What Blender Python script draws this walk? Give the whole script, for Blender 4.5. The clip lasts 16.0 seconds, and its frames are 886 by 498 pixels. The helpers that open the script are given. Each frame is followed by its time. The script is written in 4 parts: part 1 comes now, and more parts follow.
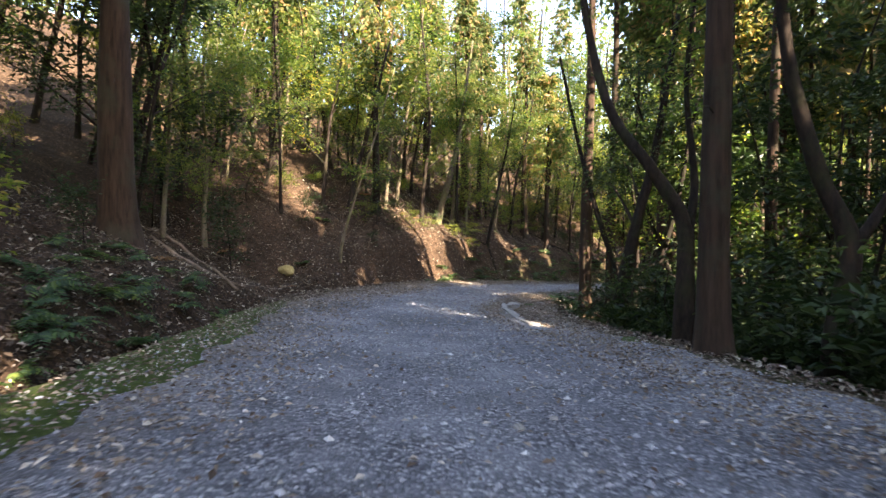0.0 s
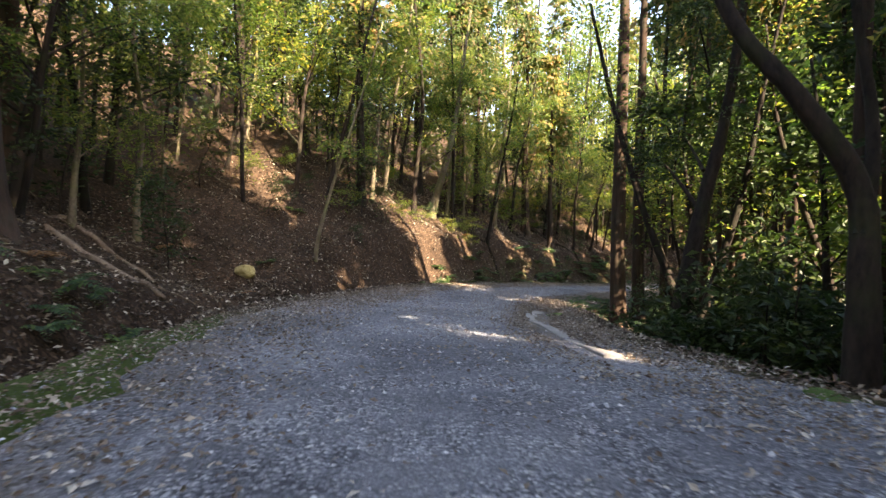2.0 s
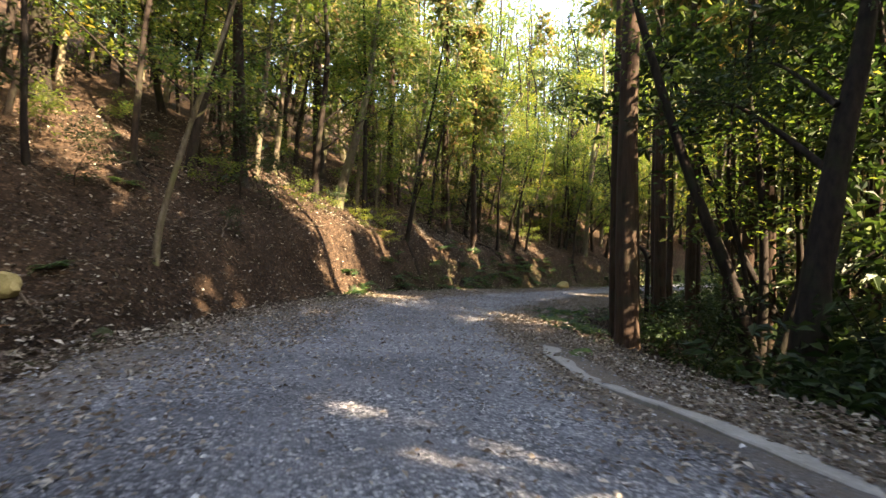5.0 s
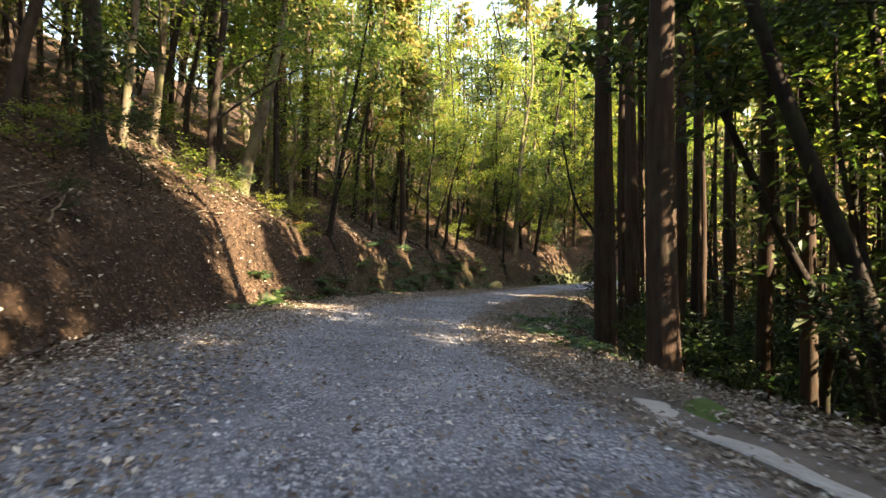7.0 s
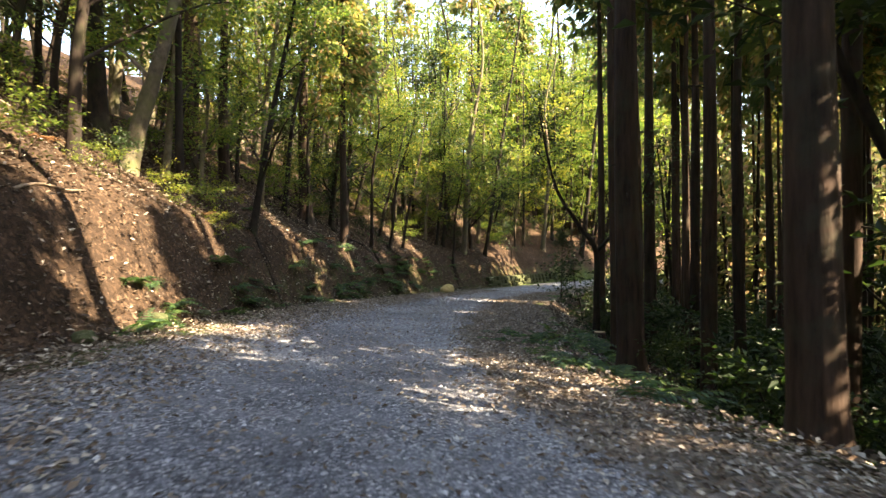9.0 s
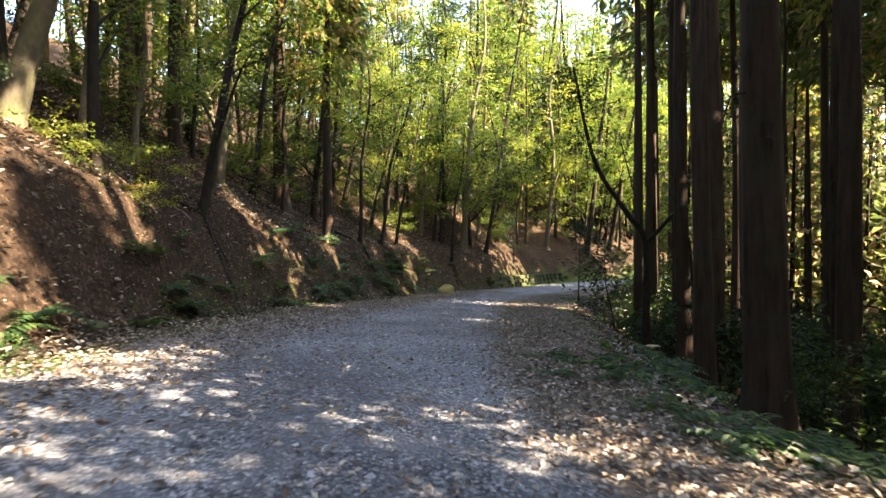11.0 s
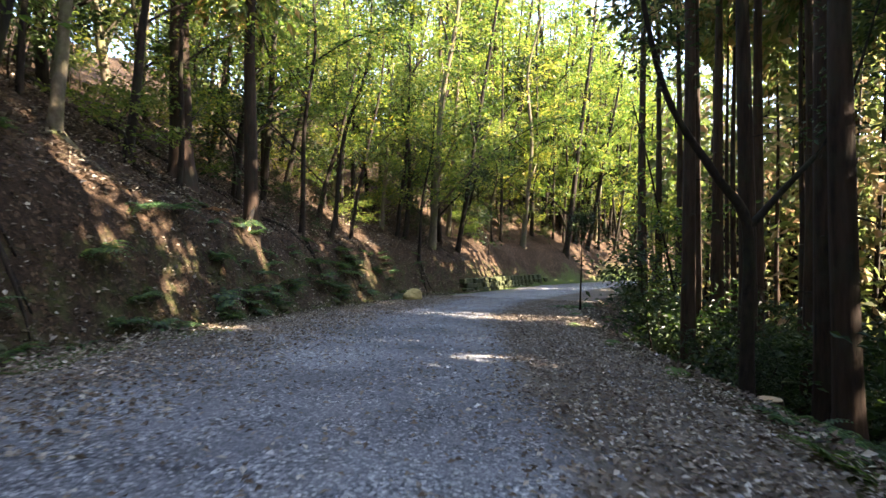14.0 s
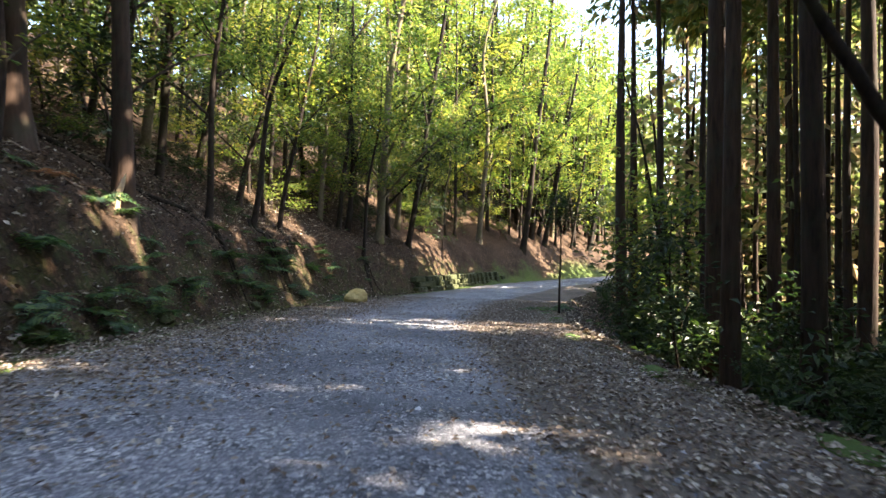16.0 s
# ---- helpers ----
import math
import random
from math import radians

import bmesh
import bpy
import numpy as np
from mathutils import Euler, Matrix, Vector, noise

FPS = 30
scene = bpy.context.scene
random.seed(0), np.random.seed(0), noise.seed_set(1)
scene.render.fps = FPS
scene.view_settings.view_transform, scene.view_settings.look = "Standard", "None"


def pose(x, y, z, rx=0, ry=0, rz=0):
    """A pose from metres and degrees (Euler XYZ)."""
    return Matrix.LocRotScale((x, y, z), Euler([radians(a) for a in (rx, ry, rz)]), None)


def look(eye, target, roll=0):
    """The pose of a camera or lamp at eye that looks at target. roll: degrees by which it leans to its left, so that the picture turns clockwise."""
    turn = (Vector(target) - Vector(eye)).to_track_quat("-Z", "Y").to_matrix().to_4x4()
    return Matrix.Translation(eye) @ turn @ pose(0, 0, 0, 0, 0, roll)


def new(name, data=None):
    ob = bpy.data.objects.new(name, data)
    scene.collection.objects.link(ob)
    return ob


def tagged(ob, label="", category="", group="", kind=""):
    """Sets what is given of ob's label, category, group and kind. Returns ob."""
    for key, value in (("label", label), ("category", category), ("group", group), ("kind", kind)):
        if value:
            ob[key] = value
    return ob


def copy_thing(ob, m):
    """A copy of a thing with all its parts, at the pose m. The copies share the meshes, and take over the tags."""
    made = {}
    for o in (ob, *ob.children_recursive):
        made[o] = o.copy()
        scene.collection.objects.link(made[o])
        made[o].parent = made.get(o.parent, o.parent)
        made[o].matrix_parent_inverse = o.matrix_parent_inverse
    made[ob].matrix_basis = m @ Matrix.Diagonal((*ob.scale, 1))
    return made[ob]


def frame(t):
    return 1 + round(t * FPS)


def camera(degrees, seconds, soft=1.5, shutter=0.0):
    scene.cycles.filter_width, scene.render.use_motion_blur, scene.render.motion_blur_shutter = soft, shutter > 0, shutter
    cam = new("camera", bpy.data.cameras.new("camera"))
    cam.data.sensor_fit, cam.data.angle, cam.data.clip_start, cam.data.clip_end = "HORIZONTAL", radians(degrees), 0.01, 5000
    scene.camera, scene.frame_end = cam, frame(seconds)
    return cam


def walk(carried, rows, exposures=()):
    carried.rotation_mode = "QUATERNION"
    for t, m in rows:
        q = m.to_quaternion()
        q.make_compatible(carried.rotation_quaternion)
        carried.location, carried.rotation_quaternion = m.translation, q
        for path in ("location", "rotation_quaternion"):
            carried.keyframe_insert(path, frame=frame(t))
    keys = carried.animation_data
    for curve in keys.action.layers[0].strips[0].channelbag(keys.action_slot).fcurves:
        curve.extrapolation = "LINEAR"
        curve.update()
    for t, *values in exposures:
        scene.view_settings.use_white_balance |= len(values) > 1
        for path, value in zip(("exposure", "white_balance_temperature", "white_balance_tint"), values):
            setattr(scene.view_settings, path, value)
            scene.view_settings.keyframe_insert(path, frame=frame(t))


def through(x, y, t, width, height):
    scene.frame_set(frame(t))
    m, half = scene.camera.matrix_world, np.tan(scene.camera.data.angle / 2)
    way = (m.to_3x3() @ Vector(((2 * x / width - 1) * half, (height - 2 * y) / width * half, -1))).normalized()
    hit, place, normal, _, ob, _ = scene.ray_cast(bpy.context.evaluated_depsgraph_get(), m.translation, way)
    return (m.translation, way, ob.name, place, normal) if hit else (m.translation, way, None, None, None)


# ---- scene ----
cam = camera(76.3, 16.0, shutter=0.4)
METRES, EYE, TILT, LEAN, TURN = 38.0, 1.2, 0.0, 0.0, 0.0
ROWS = [
    (0.0, 0.0, 0.0, 0.0, 0.01, -0.9, -0.87),
    (0.5, -0.003, 0.0326, -0.0026, -0.4, -0.84, -0.88),
    (1.0, -0.0054, 0.0636, -0.0045, -0.72, -0.81, -0.79),
    (1.5, -0.0087, 0.0954, -0.0061, -1.0, -0.8, -0.74),
    (2.0, -0.0128, 0.1286, -0.0079, -1.33, -0.75, -0.73),
    (2.5, -0.0164, 0.1604, -0.0103, -2.66, -0.65, -0.71),
    (3.0, -0.0188, 0.1933, -0.0116, -4.22, -0.54, -0.75),
    (3.5, -0.0212, 0.2255, -0.0121, -5.85, -0.47, -0.78),
    (6.0, -0.0338, 0.3922, -0.0206, -17.13, -0.13, -0.33),
    (6.5, -0.0312, 0.4223, -0.0223, -19.5, -0.09, -0.13),
    (7.0, -0.0278, 0.4558, -0.0231, -21.31, -0.07, 0.04),
    (7.5, -0.0222, 0.4858, -0.0248, -22.56, -0.06, 0.28),
    (8.0, -0.0166, 0.5167, -0.025, -23.61, -0.05, 0.36),
    (8.5, -0.0097, 0.5491, -0.0272, -25.63, 0.04, 0.4),
    (9.0, -0.0003, 0.5776, -0.0278, -27.89, 0.13, 0.44),
    (11.5, 0.0578, 0.7158, -0.0374, -29.03, 0.23, 0.18),
    (12.0, 0.0707, 0.7411, -0.0381, -29.61, 0.27, 0.14),
    (12.5, 0.0844, 0.7679, -0.0394, -30.4, 0.32, 0.08),
    (13.0, 0.0975, 0.7938, -0.0404, -31.09, 0.35, 0.0),
    (13.5, 0.11, 0.8205, -0.0414, -31.78, 0.35, -0.13),
    (14.0, 0.1249, 0.845, -0.042, -32.58, 0.3, -0.14),
    (14.5, 0.1399, 0.8692, -0.0425, -33.71, 0.21, -0.18),
    (15.0, 0.1561, 0.8967, -0.0451, -35.12, 0.19, -0.16),
    (15.5, 0.1715, 0.9214, -0.0475, -36.54, 0.17, -0.08),
    (16.0, 0.1874, 0.9476, -0.0486, -37.94, 0.17, -0.06),
]
walk(cam, [(t, pose(0, 0, EYE, TILT, LEAN, TURN) @ pose(METRES * x, METRES * y, METRES * z, 90 + pitch, roll, yaw)) for t, x, y, z, yaw, pitch, roll in ROWS], exposures=[(0.0, 3.3, 7500, 19), (3.0, 3.2, 8300, 18), (6.0, 3.15, 8700, 17), (9.0, 3.25, 8300, 15), (13.0, 3.38, 7400, 17), (16.0, 3.4, 7000, 17)])

# ---- light ----
world = bpy.data.worlds.new("world")
scene.world = world
world.use_nodes = True
wn = world.node_tree.nodes
sky = wn.new("ShaderNodeTexSky")
sky.sky_type, sky.sun_disc = "NISHITA", False
SUN_ELEVATION, SUN_AZIMUTH = 36.0, -47.0  # azimuth counted from +x towards +y
sky.sun_elevation = radians(SUN_ELEVATION)
sky.sun_rotation = radians(90 - SUN_AZIMUTH)
wn["Background"].inputs["Strength"].default_value = 0.12
world.node_tree.links.new(sky.outputs["Color"], wn["Background"].inputs["Color"])
sun = new("sun", bpy.data.lights.new("sun", "SUN"))
sun.data.energy, sun.data.angle, sun.data.color = 4.8, radians(0.53), (1.0, 0.92, 0.78)
_e, _a = radians(SUN_ELEVATION), radians(SUN_AZIMUTH)
SUNWARD = Vector((math.cos(_e) * math.cos(_a), math.cos(_e) * math.sin(_a), math.sin(_e)))
sun.matrix_world = look(SUNWARD * 60, (0, 0, 0))


# ---- materials ----
def material(name):
    m = bpy.data.materials.new(name)
    m.use_nodes = True
    nt = m.node_tree
    return m, nt, nt.nodes["Principled BSDF"]


def node(nt, kind, **inputs):
    n = nt.nodes.new(kind)
    for key, value in inputs.items():
        n.inputs[key.replace("_", " ")].default_value = value
    return n


def coords(nt, scale=(1, 1, 1)):
    g = nt.nodes.new("ShaderNodeTexCoord")
    mp = nt.nodes.new("ShaderNodeMapping")
    mp.inputs["Scale"].default_value = scale
    nt.links.new(g.outputs["Object"], mp.inputs["Vector"])
    return mp.outputs["Vector"]


def noise_node(nt, vector, scale, detail=6, rough=0.6):
    n = node(nt, "ShaderNodeTexNoise", Scale=scale, Detail=detail, Roughness=rough)
    nt.links.new(vector, n.inputs["Vector"])
    return n.outputs["Fac"]


def ramp(nt, value, stops):
    r = nt.nodes.new("ShaderNodeValToRGB")
    el = r.color_ramp.elements
    while len(el) < len(stops):
        el.new(0.5)
    for e, (at, colour) in zip(el, stops):
        e.position, e.color = at, (*colour, 1)
    nt.links.new(value, r.inputs["Fac"])
    return r.outputs["Color"]


def mixed(nt, fac, a, b, mode="MIX"):
    n = nt.nodes.new("ShaderNodeMix")
    n.data_type, n.blend_type = "RGBA", mode
    for sock, v in ((n.inputs["Factor"], fac), (n.inputs["A"], a), (n.inputs["B"], b)):
        if isinstance(v, (int, float)):
            sock.default_value = v
        elif isinstance(v, tuple):
            sock.default_value = (*v, 1)
        else:
            nt.links.new(v, sock)
    return n.outputs["Result"]


def bumped(nt, bsdf, height, strength, distance):
    b = node(nt, "ShaderNodeBump", Strength=strength, Distance=distance)
    nt.links.new(height, b.inputs["Height"])
    nt.links.new(b.outputs["Normal"], bsdf.inputs["Normal"])


def rough_surface(name, layers, bump=0.5, distance=0.02, rough=0.9, stretch=(1, 1, 1)):
    """A dull surface: layers of (noise scale, ramp stops, how much), the first one whole."""
    m, nt, bsdf = material(name)
    v = coords(nt, stretch)
    colour, height = None, None
    for scale, stops, much in layers:
        f = noise_node(nt, v, scale)
        c = ramp(nt, f, stops)
        colour = c if colour is None else mixed(nt, much, colour, c, "OVERLAY" if much < 0 else "MIX")
        height = f
    nt.links.new(colour, bsdf.inputs["Base Color"])
    bsdf.inputs["Roughness"].default_value = rough
    bsdf.inputs["Specular IOR Level"].default_value = 0.25
    bumped(nt, bsdf, height, bump, distance)
    return m


def bark(name, dark, light, moss, stretch, mossy=0.62):
    m, nt, bsdf = material(name)
    v = coords(nt, stretch)
    plain = coords(nt)
    fibre = noise_node(nt, v, 9, 8, 0.65)
    c = ramp(nt, fibre, [(0.3, dark), (0.7, light)])
    patch = ramp(nt, noise_node(nt, plain, 1.3, 5), [(mossy - 0.1, (0, 0, 0)), (mossy + 0.12, (1, 1, 1))])
    c = mixed(nt, patch, c, moss)
    info = nt.nodes.new("ShaderNodeObjectInfo")
    tone = ramp(nt, info.outputs["Random"], [(0, (0.7, 0.7, 0.7)), (1, (1.15, 1.1, 1.05))])
    c = mixed(nt, 1.0, c, tone, "MULTIPLY")
    nt.links.new(c, bsdf.inputs["Base Color"])
    bsdf.inputs["Roughness"].default_value = 0.9
    bsdf.inputs["Specular IOR Level"].default_value = 0.2
    bumped(nt, bsdf, fibre, 0.8, 0.03)
    return m


def leaf_material(name, stops, through, gloss=0.45, share=0.45):
    """Thin leaves: each leaf takes its own tone; part of the light passes through."""
    m, nt, bsdf = material(name)
    geo = nt.nodes.new("ShaderNodeNewGeometry")
    info = nt.nodes.new("ShaderNodeObjectInfo")
    c = ramp(nt, geo.outputs["Random Per Island"], stops)
    tone = ramp(nt, info.outputs["Random"], [(0, (0.75, 0.8, 0.7)), (0.6, (1.0, 1.0, 1.0)), (1, (1.35, 1.15, 0.85))])
    c = mixed(nt, 1.0, c, tone, "MULTIPLY")
    nt.links.new(c, bsdf.inputs["Base Color"])
    bsdf.inputs["Roughness"].default_value = gloss
    bsdf.inputs["Specular IOR Level"].default_value = 0.35
    tr = nt.nodes.new("ShaderNodeBsdfTranslucent")
    tc = mixed(nt, 1.0, c, through, "MULTIPLY")
    nt.links.new(tc, tr.inputs["Color"])
    mx = nt.nodes.new("ShaderNodeMixShader")
    mx.inputs["Fac"].default_value = share
    out = nt.nodes["Material Output"]
    nt.links.new(bsdf.outputs["BSDF"], mx.inputs[1])
    nt.links.new(tr.outputs["BSDF"], mx.inputs[2])
    nt.links.new(mx.outputs["Shader"], out.inputs["Surface"])
    return m


def pebble_material(name, stops, rough=0.85):
    m, nt, bsdf = material(name)
    geo = nt.nodes.new("ShaderNodeNewGeometry")
    c = ramp(nt, geo.outputs["Random Per Island"], stops)
    grain = ramp(nt, noise_node(nt, coords(nt), 60, 4), [(0.3, (0.75, 0.75, 0.75)), (0.7, (1.1, 1.1, 1.1))])
    nt.links.new(mixed(nt, 1.0, c, grain, "MULTIPLY"), bsdf.inputs["Base Color"])
    bsdf.inputs["Roughness"].default_value = rough
    bsdf.inputs["Specular IOR Level"].default_value = 0.3
    return m


def road_material():
    """Crushed grey stone, finer and darker where wheels run, brown with earth towards the verges."""
    m, nt, bsdf = material("gravel")
    v = coords(nt)
    stones = nt.nodes.new("ShaderNodeTexVoronoi")
    stones.inputs["Scale"].default_value = 39
    nt.links.new(v, stones.inputs["Vector"])
    tone = nt.nodes.new("ShaderNodeSeparateColor")
    nt.links.new(stones.outputs["Color"], tone.inputs["Color"])
    c = ramp(nt, tone.outputs["Red"], [(0.0, (0.06, 0.063, 0.072)), (0.45, (0.19, 0.198, 0.22)), (0.8, (0.4, 0.41, 0.435)), (1.0, (0.72, 0.72, 0.71))])
    fine = noise_node(nt, v, 130, 4)
    dust = ramp(nt, noise_node(nt, v, 1.7, 5, 0.6), [(0.4, (0.04, 0.04, 0.04)), (0.62, (0.72, 0.72, 0.72))])
    c = mixed(nt, dust, c, ramp(nt, fine, [(0.35, (0.16, 0.166, 0.184)), (0.7, (0.37, 0.382, 0.41))]))
    gap = ramp(nt, stones.outputs["Distance"], [(0.25, (1.05, 1.05, 1.05)), (0.62, (0.5, 0.5, 0.5))])
    c = mixed(nt, 0.7, c, gap, "MULTIPLY")
    broad = noise_node(nt, v, 0.9, 6, 0.65)
    edge = nt.nodes.new("ShaderNodeAttribute")
    edge.attribute_name = "earth"
    add = nt.nodes.new("ShaderNodeMath")
    add.operation = "MULTIPLY_ADD"
    nt.links.new(broad, add.inputs[0])
    add.inputs[1].default_value = 0.9
    nt.links.new(edge.outputs["Fac"], add.inputs[2])
    earthy = ramp(nt, add.outputs[0], [(0.72, (0, 0, 0)), (1.15, (1, 1, 1))])
    soil = ramp(nt, fine, [(0.3, (0.085, 0.068, 0.052)), (0.7, (0.21, 0.175, 0.145))])
    c = mixed(nt, earthy, c, soil)
    wet = ramp(nt, noise_node(nt, v, 0.45, 4), [(0.38, (0.68, 0.68, 0.7)), (0.62, (1.18, 1.18, 1.18))])
    c = mixed(nt, 1.0, c, wet, "MULTIPLY")
    nt.links.new(c, bsdf.inputs["Base Color"])
    bsdf.inputs["Roughness"].default_value = 0.85
    bsdf.inputs["Specular IOR Level"].default_value = 0.3
    h = nt.nodes.new("ShaderNodeMath")
    h.operation = "SUBTRACT"
    nt.links.new(fine, h.inputs[0])
    nt.links.new(stones.outputs["Distance"], h.inputs[1])
    bumped(nt, bsdf, h.outputs[0], 0.9, 0.02)
    return m


def ground_material():
    """Forest soil with litter; moss where the attribute says that it grows."""
    m, nt, bsdf = material("forest_soil")
    v = coords(nt)
    litter = nt.nodes.new("ShaderNodeTexVoronoi")
    litter.inputs["Scale"].default_value = 16
    nt.links.new(v, litter.inputs["Vector"])
    tone = nt.nodes.new("ShaderNodeSeparateColor")
    nt.links.new(litter.outputs["Color"], tone.inputs["Color"])
    c = ramp(nt, tone.outputs["Red"], [(0, (0.013, 0.009, 0.006)), (0.5, (0.036, 0.024, 0.016)), (0.85, (0.092, 0.06, 0.039)), (1, (0.22, 0.155, 0.105))])
    fine = noise_node(nt, v, 28, 8, 0.7)
    c = mixed(nt, 0.5, c, ramp(nt, fine, [(0.3, (0.012, 0.009, 0.007)), (0.7, (0.08, 0.055, 0.038))]))
    broad = noise_node(nt, v, 0.55, 6, 0.65)
    c = mixed(nt, 1.0, c, ramp(nt, broad, [(0.35, (0.65, 0.6, 0.55)), (0.68, (1.25, 1.15, 1.05))]), "MULTIPLY")
    at = nt.nodes.new("ShaderNodeAttribute")
    at.attribute_name = "moss"
    add = nt.nodes.new("ShaderNodeMath")
    add.operation = "MULTIPLY_ADD"
    nt.links.new(noise_node(nt, v, 2.2, 7, 0.7), add.inputs[0])
    add.inputs[1].default_value = 0.8
    nt.links.new(at.outputs["Fac"], add.inputs[2])
    mossy = ramp(nt, add.outputs[0], [(0.72, (0, 0, 0)), (1.0, (1, 1, 1))])
    green = ramp(nt, fine, [(0.3, (0.024, 0.042, 0.01)), (0.7, (0.09, 0.125, 0.032))])
    c = mixed(nt, mossy, c, green)
    nt.links.new(c, bsdf.inputs["Base Color"])
    bsdf.inputs["Roughness"].default_value = 0.95
    bsdf.inputs["Specular IOR Level"].default_value = 0.15
    bumped(nt, bsdf, fine, 0.9, 0.05)
    return m


ROAD_MAT = road_material()
GROUND_MAT = ground_material()
CEDAR_BARK = bark("cedar_bark", (0.014, 0.009, 0.006), (0.07, 0.044, 0.03), (0.042, 0.044, 0.028), (1, 1, 0.12), 0.6)
DARK_BARK = bark("dark_bark", (0.008, 0.006, 0.005), (0.038, 0.028, 0.021), (0.03, 0.036, 0.015), (1, 1, 0.35), 0.6)
PALE_BARK = bark("pale_bark", (0.065, 0.052, 0.036), (0.21, 0.175, 0.125), (0.12, 0.13, 0.05), (1, 1, 0.6), 0.55)
LEAF = leaf_material("green_leaves", [(0, (0.03, 0.06, 0.014)), (0.45, (0.065, 0.11, 0.024)), (0.85, (0.14, 0.175, 0.033)), (1, (0.28, 0.22, 0.06))], (2.4, 2.5, 1.8))
LEAF_YELLOW = leaf_material("yellow_green_leaves", [(0, (0.06, 0.095, 0.02)), (0.5, (0.115, 0.155, 0.032)), (0.88, (0.18, 0.2, 0.045)), (1, (0.26, 0.2, 0.08))], (2.2, 2.25, 1.75))
LEAF_DARK = leaf_material("dark_evergreen_leaves", [(0, (0.01, 0.024, 0.009)), (0.6, (0.025, 0.05, 0.016)), (1, (0.055, 0.082, 0.025))], (1.8, 2.0, 1.3), 0.5, 0.25)
NEEDLES = leaf_material("cedar_needles", [(0, (0.035, 0.062, 0.024)), (0.55, (0.085, 0.12, 0.042)), (0.78, (0.14, 0.14, 0.06)), (1, (0.26, 0.17, 0.11))], (2.4, 2.3, 1.7), 0.6, 0.5)
# valley leaves: greens and browns painted brighter to stand in for sunlight
SUNLIT_VALLEY_LEAF = leaf_material("sunlit_valley_foliage", [(0, (0.06, 0.09, 0.03)), (0.5, (0.13, 0.16, 0.06)), (0.72, (0.2, 0.19, 0.09)), (0.86, (0.3, 0.2, 0.13)), (1, (0.4, 0.29, 0.21))], (1.9, 1.8, 1.5), 0.6, 0.45)
FERN_MAT = leaf_material("fern_green", [(0, (0.018, 0.042, 0.018)), (0.7, (0.04, 0.085, 0.032)), (1, (0.1, 0.15, 0.045))], (2.2, 2.4, 1.4), 0.5, 0.35)
DEAD_FERN = leaf_material("dead_fern_brown", [(0, (0.16, 0.08, 0.04)), (1, (0.36, 0.22, 0.13))], (1.8, 1.6, 1.3), 0.7, 0.3)
LITTER = leaf_material("fallen_leaf_brown", [(0, (0.055, 0.036, 0.026)), (0.4, (0.15, 0.105, 0.075)), (0.7, (0.25, 0.2, 0.16)), (0.9, (0.4, 0.345, 0.295)), (1, (0.58, 0.52, 0.45))], (1.2, 1.1, 0.9), 0.6, 0.12)
# the road's leaf browns, mostly darkened to stand in for shade on the slopes
SHADED_LITTER = leaf_material("shaded_leaf_litter", [(0, (0.03, 0.02, 0.014)), (0.5, (0.085, 0.057, 0.039)), (0.78, (0.19, 0.145, 0.11)), (0.92, (0.45, 0.39, 0.32)), (1, (0.6, 0.54, 0.46))], (1.2, 1.1, 0.9), 0.55, 0.12)
PEBBLE = pebble_material("crushed_stone", [(0, (0.08, 0.085, 0.1)), (0.5, (0.22, 0.23, 0.255)), (0.88, (0.4, 0.41, 0.43)), (1, (0.66, 0.66, 0.65))])
CONCRETE = rough_surface("weathered_concrete", [(3, [(0.3, (0.2, 0.19, 0.17)), (0.7, (0.36, 0.34, 0.31))], 1), (26, [(0.3, (0.17, 0.165, 0.15)), (0.7, (0.4, 0.38, 0.35))], 0.4)], 0.4, 0.01)
MOSS_STONE = rough_surface("mossy_stone", [(2, [(0.35, (0.025, 0.036, 0.012)), (0.65, (0.07, 0.075, 0.035))], 1), (20, [(0.3, (0.025, 0.036, 0.01)), (0.7, (0.1, 0.105, 0.05))], 0.45)], 0.7, 0.03)
TAN_STONE = rough_surface("tan_stone", [(4, [(0.35, (0.26, 0.2, 0.07)), (0.65, (0.45, 0.36, 0.15))], 1), (30, [(0.3, (0.2, 0.15, 0.06)), (0.7, (0.5, 0.42, 0.2))], 0.4)], 0.6, 0.02)
CUT_WOOD = rough_surface("cut_wood", [(8, [(0.3, (0.3, 0.21, 0.12)), (0.7, (0.5, 0.38, 0.24))], 1), (60, [(0.3, (0.25, 0.17, 0.1)), (0.7, (0.55, 0.43, 0.28))], 0.4)], 0.3, 0.005)
DEAD_WOOD = rough_surface("dead_wood", [(6, [(0.3, (0.07, 0.05, 0.035)), (0.7, (0.22, 0.17, 0.12))], 1), (40, [(0.3, (0.06, 0.045, 0.03)), (0.7, (0.27, 0.21, 0.15))], 0.5)], 0.6, 0.01, stretch=(1, 1, 0.3))
MOSS = rough_surface("bright_moss", [(3, [(0.35, (0.035, 0.07, 0.015)), (0.65, (0.07, 0.12, 0.025))], 1), (60, [(0.3, (0.025, 0.05, 0.01)), (0.7, (0.1, 0.16, 0.035))], 0.5)], 0.9, 0.03)
TAG_MAT = rough_surface("white_tag", [(20, [(0.3, (0.6, 0.6, 0.58)), (0.7, (0.8, 0.8, 0.78))], 1)], 0.05, 0.001, 0.5)

